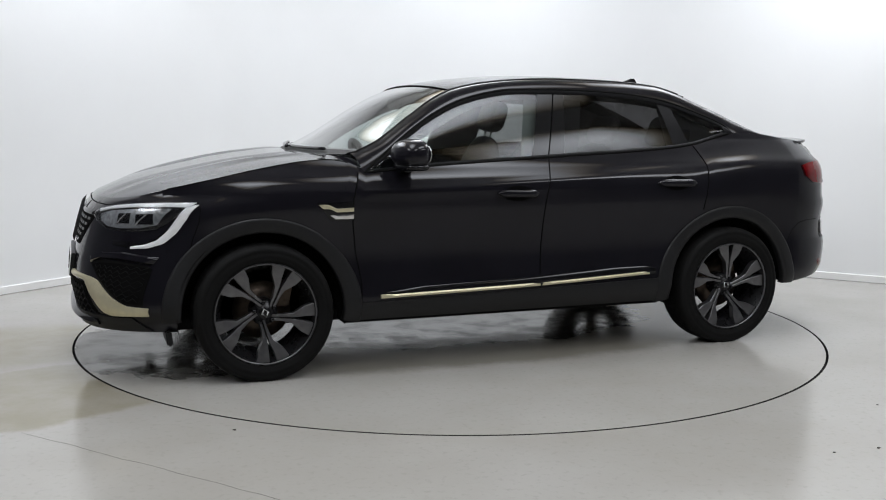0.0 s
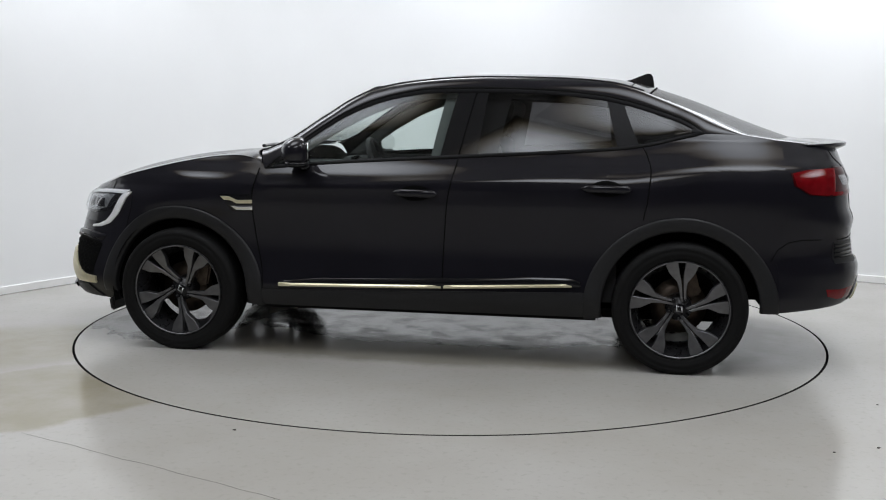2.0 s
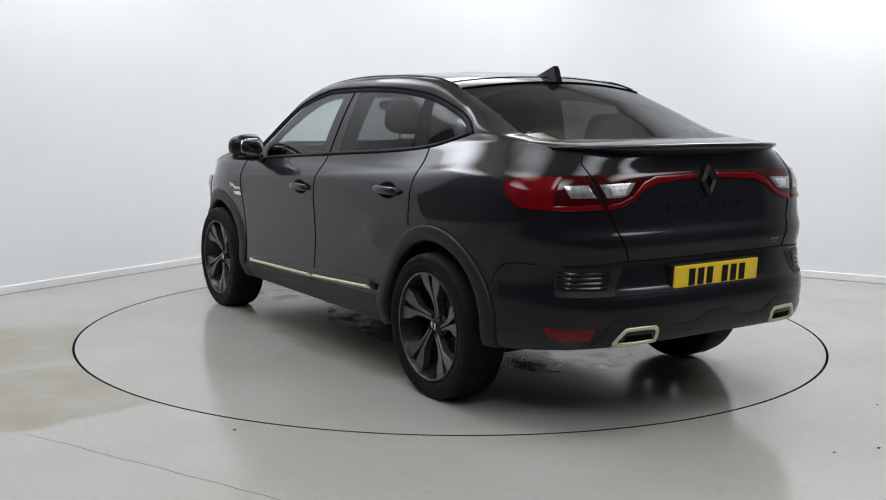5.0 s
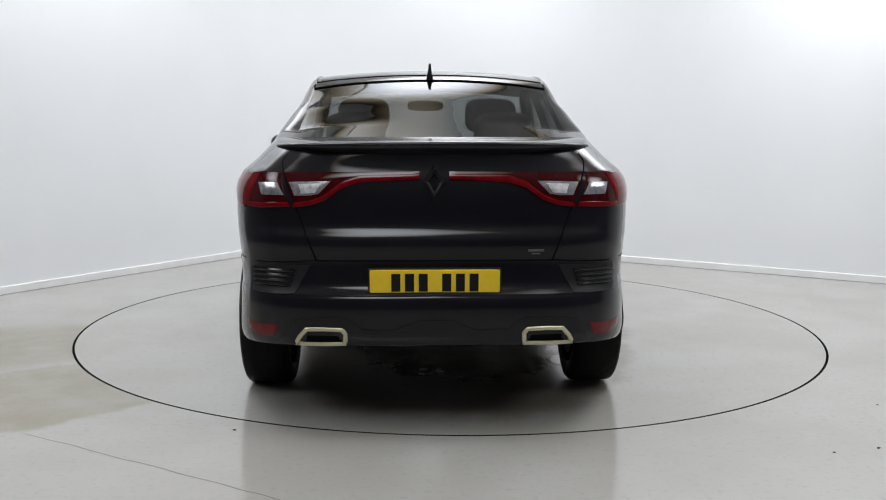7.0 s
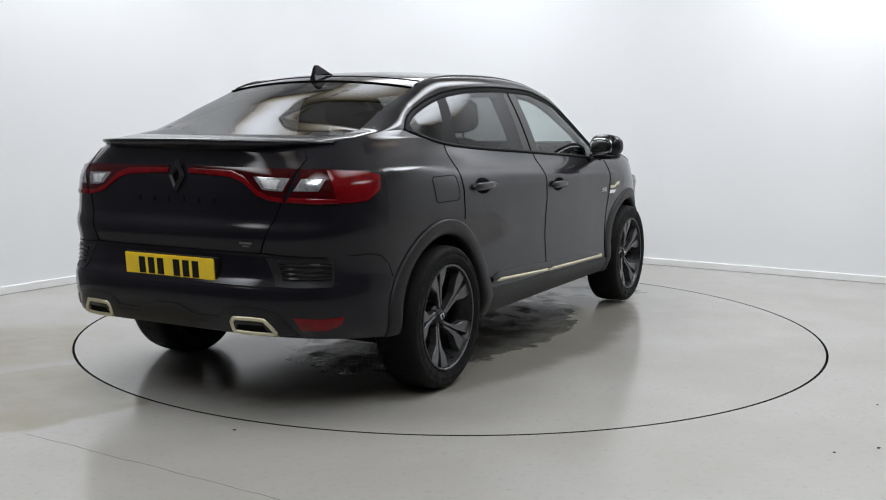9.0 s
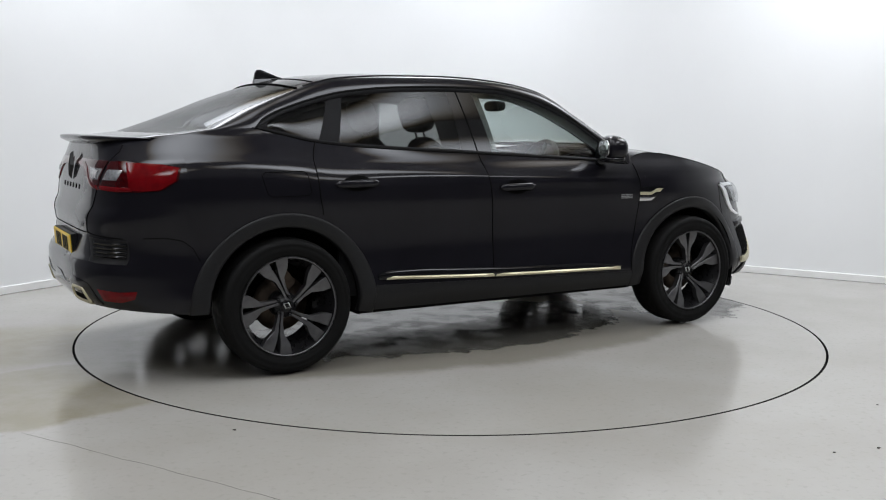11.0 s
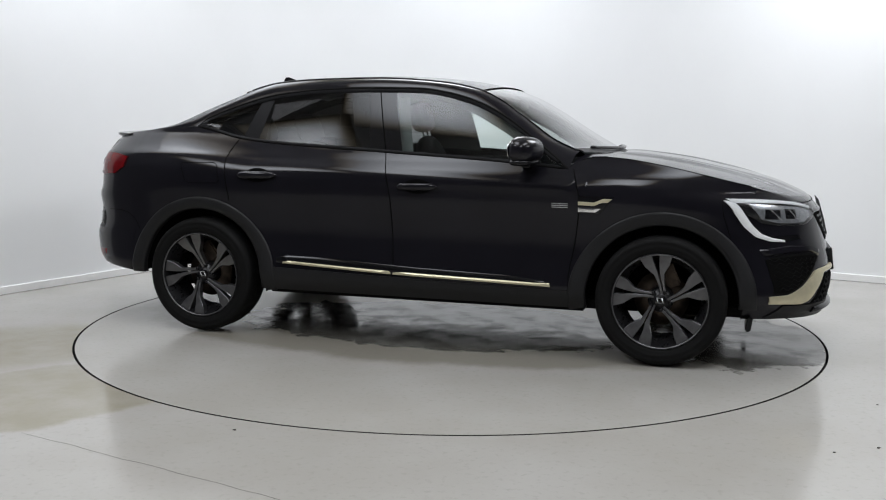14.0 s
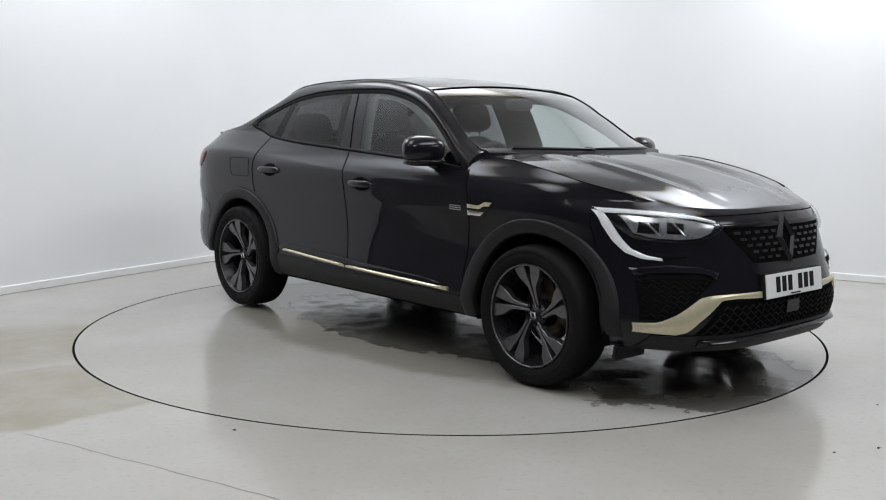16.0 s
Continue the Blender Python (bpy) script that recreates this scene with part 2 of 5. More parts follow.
def build_room():
    # floor round the turntable, one sheet with a round opening
    steps, verts = 180, []
    radii = [RING + 0.0065, 2.6, 3.2, 4.5, 7.0, 11.0, 16.0]
    for r in radii:
        verts += [(r * math.cos(2 * math.pi * i / steps), r * math.sin(2 * math.pi * i / steps), 0) for i in range(steps)]
    faces = [(k * steps + i, (k + 1) * steps + i, (k + 1) * steps + (i + 1) % steps, k * steps + (i + 1) % steps) for k in range(len(radii) - 1) for i in range(steps)]
    tagged(mesh_object("floor", verts, faces, M_FLOOR, smooth=False), "pale grey sealed concrete floor with tan patches", "floor", kind="structure")
    pit = lathe("turntable_pit", [(RING + 0.0065, -0.0005), (RING + 0.0065, -0.11), (RING - 0.3, -0.11)], M_GAP_SHADE, steps=120, m=pose(0, 0, 0, 90))
    tagged(pit, "gap under the turntable's edge, its shade painted black", "floor", kind="structure")
    # the two white walls meet in a rounded corner
    radius = 1.5
    a, b = CORNER + ALONG_L * radius, CORNER + ALONG_R * radius
    mid = CORNER + (ALONG_L + ALONG_R) * radius
    path = [CORNER + ALONG_L * 5.2]
    for i in range(25):
        t = i / 24 * math.pi / 2
        path.append(mid - ALONG_R * radius * math.cos(t) - ALONG_L * radius * math.sin(t))
    path.append(CORNER + ALONG_R * 12.5)

    def strip(name, z0, z1, inset, thick, mat, label, cat):
        vs = []
        for i, q in enumerate(path):
            d = (path[min(i + 1, len(path) - 1)] - path[max(i - 1, 0)]).normalized()
            inward = Vector((d.y, -d.x, 0))
            f, k = q + inward * inset, q - inward * thick
            vs += [(f.x, f.y, z0), (f.x, f.y, z1 - 0.004), (f.x - inward.x * 0.004, f.y - inward.y * 0.004, z1), (k.x, k.y, z1), (k.x, k.y, z0)]
        fs = [(i * 5 + j, (i + 1) * 5 + j, (i + 1) * 5 + (j + 1) % 5, i * 5 + (j + 1) % 5) for i in range(len(path) - 1) for j in range(5)]
        ob = mesh_object(name, vs, fs, mat)
        ob.modifiers.new("sharp", "EDGE_SPLIT").split_angle = radians(35)
        return tagged(ob, label, cat, kind="structure")

    strip("wall_north", 0, 3.6, 0.0, 0.2, M_WALL, "plain white painted studio wall with rounded corner", "wall")
    strip("baseboard", 0, 0.060, 0.018, -0.001, M_SKIRT, "white gloss painted skirting board along the wall", "baseboard")
    # thin grey strip added as the shadow line where skirting meets floor
    strip("floor_joint_shade", 0.0, 0.004, 0.021, -0.015, M_JOINT_SHADE, "greyish strip painted as the shadow gap under the skirting", "joint")
    far_l, far_r = CORNER + ALONG_L * 13.0, CORNER + ALONG_R * 12.5
    opp = CORNER + ALONG_L * 13.0 + ALONG_R * 12.5
    for name, p0, p1 in (("wall_south", far_l, opp), ("wall_east", far_r, opp), ("wall_west", CORNER + ALONG_L * 5.23, far_l)):
        d = p1 - p0
        c = (p0 + p1) / 2
        tagged(box(name, d.length, 0.2, 3.6, pose(c.x, c.y, 1.8, 0, 0, math.degrees(math.atan2(d.y, d.x))), M_DARKWALL), "dark grey wall outside the white bay", "wall", kind="structure")
    c = (CORNER + opp) / 2
    tagged(box("ceiling", 13.4, 12.9, 0.1, pose(c.x, c.y, 3.66, 0, 0, 58.5), M_CEIL), "white ceiling over the photo bay", "ceiling", kind="structure")
    for i, (lx, ly, power) in enumerate(LAMPS):
        light = new("ceiling_light")
        light.matrix_world = pose(lx, ly, 3.585, 0, 0, 58.5)
        tagged(light, "large frosted ceiling light with warm rim", "ceiling light", "ceiling lights of the bay")
        mesh_object("diffuser", [(-LAMP_X, -LAMP_Y, 0), (-LAMP_X, LAMP_Y, 0), (LAMP_X, LAMP_Y, 0), (LAMP_X, -LAMP_Y, 0)], [(0, 1, 2, 3)], lamp_diffuser("frosted_diffuser", power), light, smooth=False)
        edge = [(-LAMP_X, -LAMP_Y, 0), (LAMP_X, -LAMP_Y, 0), (LAMP_X, LAMP_Y, 0), (-LAMP_X, LAMP_Y, 0)]
        tube("frame", edge, 0.02, M_CEIL, light, sides=4, closed=True)
    # hairline crack and specks of grit
    random.seed(4)
    pts = [(-1.75 + 1.19 * i / 14 + random.uniform(-0.004, 0.004), -2.28 - 0.69 * i / 14 + random.uniform(-0.006, 0.006), 0.0005) for i in range(15)]
    tagged(tube("floor_crack", pts, 0.0009, M_DIRT, flat=0.3, sides=5), "fine dark hairline crack in the concrete", "crack", kind="structure")
    for x, y, size in ((-0.89, -2.22, 0.008), (1.52, -2.42, 0.007), (1.72, -2.36, 0.008), (1.98, -1.75, 0.006), (-2.32, -1.6, 0.006), (2.5, -1.1, 0.006)):
        bm = bmesh.new()
        bmesh.ops.create_icosphere(bm, subdivisions=1, radius=size)
        for v in bm.verts:
            v.co = Vector((v.co.x * random.uniform(0.7, 1.5), v.co.y * random.uniform(0.6, 1.2), v.co.z * 0.35 + size * 0.3))
        ob = from_bm("grit", bm, M_DIRT)
        ob.location = (x, y, 0)
        tagged(ob, "small dark crumb of grit on the concrete floor", "grit", "grit on the floor")


def build_turntable():
    table = new("turntable")
    tagged(table, "round grey concrete turntable with wet patches and painted shade under the car, set flush in the floor", "turntable")
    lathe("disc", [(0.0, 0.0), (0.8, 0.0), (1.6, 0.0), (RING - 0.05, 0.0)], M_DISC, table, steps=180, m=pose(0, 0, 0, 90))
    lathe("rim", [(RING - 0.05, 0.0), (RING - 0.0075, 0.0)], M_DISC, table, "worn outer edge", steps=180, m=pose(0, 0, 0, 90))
    lathe("rim_side", [(RING - 0.0075, 0.0), (RING - 0.006, -0.002), (RING - 0.006, -0.06)], M_GAP_SHADE, table, "side of the disc, painted black as the gap's shade", steps=180, m=pose(0, 0, 0, 90))
    return table


# ---- the car: forward is +x, its left is +y, wheels stand on z = 0 ----
HUB_F, HUB_R, TYRE, ARCH = 1.362, -1.364, 0.345, 0.410
XM_F, XM_R = 0.9, -1.2

front_x = curve((0.20, 2.15), (0.25, 2.195), (0.28, 2.218), (0.33, 2.223), (0.45, 2.242), (0.55, 2.237), (0.64, 2.217), (0.72, 2.195), (0.82, 2.165), (0.88, 2.12), (0.92, 2.06))
rear_x = curve((0.28, -2.17), (0.34, -2.245), (0.42, -2.298), (0.52, -2.315), (0.575, -2.312), (0.625, -2.278), (0.72, -2.262), (0.79, -2.268), (0.815, -2.264), (0.865, -2.243), (0.90, -2.238), (0.95, -2.233), (1.05, -2.215), (1.10, -2.200), (1.15, -2.190), (1.185, -2.18), (1.25, -2.10))
side_w = curve((0.20, 0.800), (0.28, 0.835), (0.38, 0.872), (0.48, 0.862), (0.62, 0.855), (0.76, 0.863), (0.86, 0.873), (0.93, 0.874), (0.975, 0.866), (1.005, 0.854), (1.03, 0.838), (1.06, 0.817), (1.10, 0.797), (1.15, 0.778), (1.20, 0.755), (1.25, 0.722), (1.35, 0.66))
nose_n = curve((0.2, 3.4), (0.36, 3.9), (0.6, 3.3), (0.85, 2.95), (0.95, 2.8))
tail_n = curve((0.3, 4.2), (0.6, 4.6), (0.9, 5.0), (1.05, 4.9), (1.25, 3.4))


crease_z = curve((-1.75, 1.075), (-1.05, 1.040), (-0.05, 0.972), (0.95, 0.935), (1.2, 0.930))


def width_at(x, z):
    x, z = np.asarray(x, float), np.asarray(z, float)
    haunch = -0.006 * np.exp(-((x + 1.65) / 0.5) ** 2 - ((z - 1.03) / 0.09) ** 2)
    fender = 0.012 * np.exp(-((x - 1.3) / 0.4) ** 2 - ((z - 0.86) / 0.12) ** 2)
    k = np.clip((-x - 0.45) / 0.95, 0, 1)
    taper = -0.060 * k * k * (3 - 2 * k) * np.clip((z - 1.07) / 0.13, 0, 1)
    d = z - crease_z(x)
    fade = np.clip((1.10 - x) / 0.25, 0, 1) * np.clip((x + 1.55) / 0.35, 0, 1)
    crease = 0.0045 * fade * np.where(d > 0, np.exp(-(d / 0.016) ** 2), np.exp(-(d / 0.045) ** 2))
    lift = np.clip((-x - 1.0) / 0.6, 0, 1)
    return side_w(z - 0.055 * lift * lift * (3 - 2 * lift) * np.clip((z - 0.70) / 0.25, 0, 1)) + haunch + fender + taper + crease


def ring_pos(th, z):
    """Body outline seen from above at height z; th 0: middle of the nose, pi/2: flank at XM_F (or -th for the tail)."""
    th, z = np.asarray(th, float), np.asarray(z, float)
    c, s = np.clip(np.cos(th), 0, 1), np.clip(np.abs(np.sin(th)), 0, 1)
    nf = nose_n(z)
    return XM_F + (front_x(z) - XM_F) * c ** (2 / nf), width_at(1.2, z) * s ** (2 / nf)


def tail_pos(th, z):
    th, z = np.asarray(th, float), np.asarray(z, float)
    c, s = np.clip(np.cos(th), 0, 1), np.clip(np.abs(np.sin(th)), 0, 1)
    nr = tail_n(z)
    return XM_R + (rear_x(z) - XM_R) * c ** (2 / nr), width_at(-1.6, z) * s ** (2 / nr)


def side_y(x, z):
    """Half width of the body at x and height z."""
    x, z = np.broadcast_arrays(np.asarray(x, float), np.asarray(z, float))
    w = width_at(x, z)
    uf = np.clip((x - XM_F) / (front_x(z) - XM_F), 0, 0.9999)
    ur = np.clip((x - XM_R) / (rear_x(z) - XM_R), 0, 0.9999)
    return w * (1 - uf ** nose_n(z)) ** (1 / nose_n(z)) * (1 - ur ** tail_n(z)) ** (1 / tail_n(z))


def nose_x(y, z):
    u = np.clip(np.abs(y) / width_at(1.2, z), 0, 0.9999)
    return XM_F + (front_x(z) - XM_F) * (1 - u ** nose_n(z)) ** (1 / nose_n(z))


def tail_x(y, z):
    u = np.clip(np.abs(y) / width_at(-1.6, z), 0, 0.9999)
    return XM_R + (rear_x(z) - XM_R) * (1 - u ** tail_n(z)) ** (1 / tail_n(z))


def nose_th(z, x=None, y=None):
    """The outline's angle at which the nose has this x or this y."""
    n = float(nose_n(z))
    if y is not None:
        return math.asin(min(1, (y / float(width_at(1.2, z))) ** (n / 2)))
    return math.acos(min(1, ((x - XM_F) / float(front_x(z) - XM_F)) ** (n / 2)))


def tail_th(z, x=None, y=None):
    n = float(tail_n(z))
    if y is not None:
        return math.asin(min(1, (y / float(width_at(-1.6, z))) ** (n / 2)))
    return math.acos(min(1, ((x - XM_R) / float(rear_x(z) - XM_R)) ** (n / 2)))


def on_side(x, z):
    return x, side_y(x, z), z


def on_nose(th, z):
    x, y = ring_pos(th, z)
    return x, y, np.broadcast_to(z, np.shape(x))


def on_tail(th, z):
    x, y = tail_pos(th, z)
    return x, y, np.broadcast_to(z, np.shape(x))


belt = curve((-1.47, 1.236), (-1.40, 1.222), (-1.16, 1.167), (-1.02, 1.150), (-0.31, 1.107), (-0.19, 1.10), (0.20, 1.078), (0.535, 1.057), (0.86, 1.028))
tail_line = curve((-2.15, 1.135), (-2.0, 1.165), (-1.8, 1.205), (-1.6, 1.232), (-1.47, 1.236))
bonnet_line = curve((0.86, 1.030), (0.90, 1.062), (0.95, 1.084), (1.03, 1.094), (1.13, 1.088), (1.35, 1.054), (1.607, 0.997), (1.8, 0.950), (1.974, 0.905), (2.1, 0.888), (2.2, 0.882))
win_top = curve((-1.47, 1.236), (-1.395, 1.290), (-1.24, 1.352), (-1.05, 1.408), (-0.94, 1.430), (-0.64, 1.459), (-0.35, 1.467), (-0.03, 1.462), (0.123, 1.440), (0.277, 1.400), (0.43, 1.333), (0.60, 1.225), (0.75, 1.112), (0.86, 1.028))
spine = curve((-2.2, 1.183), (-2.12, 1.193), (-2.0, 1.206), (-1.96, 1.219), (-1.8, 1.277), (-1.63, 1.342), (-1.47, 1.405), (-1.31, 1.459), (-1.15, 1.506), (-0.99, 1.534), (-0.66, 1.556), (-0.34, 1.561), (-0.18, 1.557), (-0.017, 1.546), (0.146, 1.529), (0.31, 1.499), (0.473, 1.446), (0.64, 1.360), (0.77, 1.277), (0.97, 1.157), (1.06, 1.113),
              (1.14, 1.112), (1.31, 1.094), (1.475, 1.070), (1.64, 1.037), (1.81, 0.999), (1.95, 0.960), (2.03, 0.930), (2.09, 0.905), (2.12, 0.886))
bow = curve((-2.2, -0.33), (-2.0, -0.17), (-1.9, -0.13), (-1.3, -0.07), (-0.8, 0.0), (-0.1, 0.0), (0.35, 0.05), (0.8, 0.13), (1.06, 0.19), (1.4, 0.20), (1.8, 0.25), (2.12, 0.30))
rail_y = curve((-2.2, 0.60), (-1.95, 0.605), (-1.3, 0.575), (-0.6, 0.585), (0.2, 0.60), (0.5, 0.635), (0.86, 0.715), (1.0, 0.74))


def top_z(x):
    """Upper edge of the flank."""
    x = np.asarray(x, float)
    return np.where(x > 0.86, bonnet_line(x), np.where(x < -1.47, tail_line(x), belt(x)))


def arch_z(x):
    """Lower edge of the flank, with the wheel openings."""
    x = np.asarray(x, float)
    z = np.where(x > 1.75, 0.26, np.where(x < -1.75, 0.340, 0.285))
    for hub in (HUB_F, HUB_R):
        d = np.abs(x - hub)
        z = np.where(d < ARCH - 1e-6, np.maximum(z, TYRE + np.sqrt(np.clip(ARCH ** 2 - d ** 2, 0, None))), z)
    return z


door_front = curve((0.25, 0.88), (0.43, 0.872), (0.67, 0.908), (0.85, 0.922), (1.03, 0.885))
door_mid = curve((0.25, -0.130), (0.55, -0.134), (0.83, -0.150), (1.10, -0.202))
door_rear = curve((0.25, -1.168), (0.79, -1.168), (0.90, -1.185), (1.05, -1.198), (1.12, -1.18), (1.18, -1.148))


def mirrored(verts, faces):
    n = len(verts)
    return list(verts) + [(x, -y, z) for x, y, z in verts], list(faces) + [tuple(n + i for i in f[::-1]) for f in faces]


def flank_columns():
    arcs = [math.pi * i / 28 for i in range(29)]
    cols = [HUB_F + ARCH * math.cos(a) for a in arcs] + [HUB_R + ARCH * math.cos(a) for a in arcs]
    cols += [HUB_F + ARCH + 0.004, HUB_F - ARCH - 0.004, HUB_R + ARCH + 0.004, HUB_R - ARCH - 0.004]
    cols += [1.79, 1.82] + list(np.linspace(0.94, -0.94, 46)) + [-1.78, -1.81, -1.85]
    cols = sorted(set(round(c, 4) for c in cols), reverse=True)
    keep = [cols[0]]
    for c in cols[1:]:
        if keep[-1] - c > 0.0025:
            keep.append(c)
    for mark in (0.90, -0.16, -1.17):
        i = min(range(len(keep)), key=lambda k: abs(keep[k] - mark))
        keep[i] = mark
    return keep


TAIL_V = np.linspace(0, 1, 57)
ROWS_V = [0, 0.03, 0.08, 0.14, 0.2, 0.27, 0.34, 0.41, 0.48, 0.55, 0.61, 0.66, 0.71, 0.755, 0.80, 0.84, 0.88, 0.91, 0.94, 0.965, 0.985, 1.0]


FLANK_V = np.concatenate([np.linspace(0, 0.66, 18), np.linspace(0.68, 1.0, 30)])


def flank_column(s):
    z0, z1 = float(arch_z(s)), float(top_z(s))
    z = z0 + (z1 - z0) * FLANK_V
    marks = [-1.60, -1.17, -0.16, 0.90, 1.05]
    d = [0 * z, door_rear(z) + 1.17, door_mid(z) + 0.16, door_front(z) - 0.90, 0 * z]
    i = min(max(int(np.searchsorted(marks, s)) - 1, 0), 3)
    t = min(1.0, max(0.0, (s - marks[i]) / (marks[i + 1] - marks[i])))
    x = s + d[i] * (1 - t) + d[i + 1] * t
    return list(zip(x.tolist(), side_y(x, z).tolist(), z.tolist()))


def flank_panel(name, cols, parent, side, mat=None, label=""):
    verts = []
    for s in cols:
        pts = flank_column(s)
        # the lip turns inward along the lower edge
        x, y, z = pts[0]
        verts.append((x, side * (y - 0.035), z + 0.006))
        verts += [(x, side * y, z) for x, y, z in pts]
    n = len(FLANK_V) + 1
    return mesh_object(name, verts, grid_faces(len(cols), n, side > 0), mat or M_PAINT, parent, label)


def strip_on(name, top, low, where, mat, parent, side=1, label="", nu=24, nv=5, lift=0.004, depth=0.01, centre=(0, 0, 0.7), soft=0.35):
    """A raised piece laid on a body surface between two lines given in that surface's own two coordinates."""
    def resample(line):
        line = np.array(line, float)
        d = np.concatenate([[0], np.cumsum(np.hypot(*np.diff(line, axis=0).T))])
        t = np.linspace(0, d[-1], nu)
        return np.stack([np.interp(t, d, line[:, 0]), np.interp(t, d, line[:, 1])], 1)

    a, b = resample(top), resample(low)
    verts = []
    vs = np.linspace(0, 1, nv)
    g = np.array([a * (1 - v) + b * v for v in vs])
    P = np.stack(np.broadcast_arrays(*where(g[..., 0], g[..., 1])), -1)
    e = 1e-3
    Pu = np.stack(np.broadcast_arrays(*where(g[..., 0] + e, g[..., 1])), -1) - P
    Pv = np.stack(np.broadcast_arrays(*where(g[..., 0], g[..., 1] + e)), -1) - P
    N = np.cross(Pu, Pv)
    N /= np.linalg.norm(N, axis=-1, keepdims=True) + 1e-12
    out = P - np.array(centre)
    N *= np.sign((N * out).sum(-1, keepdims=True) + 1e-12)
    top_layer = P + N * lift
    edge = np.zeros((nv, nu), bool)
    edge[0], edge[-1], edge[:, 0], edge[:, -1] = True, True, True, True
    top_layer[edge] -= (N * lift * soft)[edge]
    verts = [tuple(q) for q in top_layer.reshape(-1, 3)]
    faces = grid_faces(nv, nu)
    rim = [(0, j) for j in range(nu)] + [(i, nu - 1) for i in range(1, nv)] + [(nv - 1, j) for j in range(nu - 2, -1, -1)] + [(i, 0) for i in range(nv - 2, 0, -1)]
    base = len(verts)
    verts += [tuple(P[i, j] - N[i, j] * depth) for i, j in rim]
    k = len(rim)
    faces += [(rim[i][0] * nu + rim[i][1], base + i, base + (i + 1) % k, rim[(i + 1) % k][0] * nu + rim[(i + 1) % k][1]) for i in range(k)]
    verts = [(x, side * y, z) for x, y, z in verts]
    me = bpy.data.meshes.new(name)
    me.from_pydata(verts, [], faces)
    bm = bmesh.new()
    bm.from_mesh(me)
    bm.faces.ensure_lookup_table()
    first = bm.faces[(nv // 2) * (nu - 1) + nu // 2]
    c = first.calc_center_median() - Vector(centre)
    bmesh.ops.recalc_face_normals(bm, faces=bm.faces)
    if first.normal.dot(c) < 0:
        bmesh.ops.reverse_faces(bm, faces=bm.faces)
    ob = from_bm(name, bm, mat, parent, label, True)
    ob.modifiers.new("sharp", "EDGE_SPLIT").split_angle = radians(50)
    bpy.data.meshes.remove(me)
    return ob


def seam(pts2, where, parent, side=1, radius=0.0034, steps=40):
    line = np.array(pts2, float)
    d = np.concatenate([[0], np.cumsum(np.hypot(*np.diff(line, axis=0).T))])
    t = np.linspace(0, d[-1], steps)
    x, y, z = np.broadcast_arrays(*where(np.interp(t, d, line[:, 0]), np.interp(t, d, line[:, 1])))
    return tube("shut_line", [(a, side * b, c) for a, b, c in zip(x, y, z)], radius, M_SEAM, parent, sides=5)


# upper body: sections over the cabin, bonnet and boot, column by column
def lean_at(x):
    """Inward lean of the side glass, stronger towards the tail."""
    return 0.37 + 0.13 * min(1.0, max(0.0, (-x - 0.5) / 0.8))


def section(X):
    """Edge and crown of the upper body on column X: flank edge A, window top B, rail C, centre D."""
    xs = X - float(bow(X))
    za = float(top_z(xs))
    ya = float(side_y(xs, za))
    zb = float(win_top(xs)) if -1.47 < xs < 0.86 else za
    yb = ya - lean_at(xs) * (zb - za)
    zd = float(spine(X))
    return xs, ya, za, yb, zb, zd


def crown(X, frac):
    """Point across the roof, glass or boot: frac 0 at the middle, 1 at the rail."""
    xs, ya, za, yb, zb, zd = section(X)
    yc = min(float(rail_y(X)), yb - 0.012)
    if X > 0.35:
        drop = float(np.interp(X, [0.36, 0.6, 0.85, 1.06], [0.034, 0.050, 0.035, -0.012]))
    else:
        drop = 0.034 + 0.02 * max(0.0, min(1.0, (-X - 1.0) / 0.9))
    zc = max(zd - drop, zb + 0.01)
    x = X - float(bow(X)) * (yc / max(yb, 0.01)) ** 2 * frac ** 2
    return x, yc * frac, zd - (zd - zc) * frac ** 2.2


def rail(X, t):
    """From the window top (t 0) over the rail to the crown's edge (t 1)."""
    xs, ya, za, yb, zb, zd = section(X)
    cx, cy, cz = crown(X, 1.0)
    kx, ky, kz = (xs + cx) / 2, yb - 0.22 * (cz - zb), cz - 0.12 * (cz - zb)
    w = ((1 - t) ** 2, 2 * t * (1 - t), t * t)
    return tuple(w[0] * p + w[1] * q + w[2] * r for p, q, r in zip((xs, yb, zb), (kx, ky, kz), (cx, cy, cz)))


def window_point(x, t):
    """On the side glass: t 0 at the belt, 1 at the window top."""
    za, zb = float(belt(x)), float(win_top(x))
    ya = float(side_y(x, za))
    z = za + (zb - za) * t
    return x, ya - lean_at(x) * (z - za) - 0.004 + 0.010 * math.sin(math.pi * t), z


def crown_panel(name, cols, parent, mat, label="", n=14, lift=0.0, fmax=1.0):
    verts = []
    for X in cols:
        for i in range(-n, n + 1):
            f = fmax * i / n
            x, y, z = crown(X, abs(f))
            verts.append((x, math.copysign(y, f) if f else 0.0, z + lift))
    return mesh_object(name, verts, grid_faces(len(cols), 2 * n + 1), mat, parent, label)


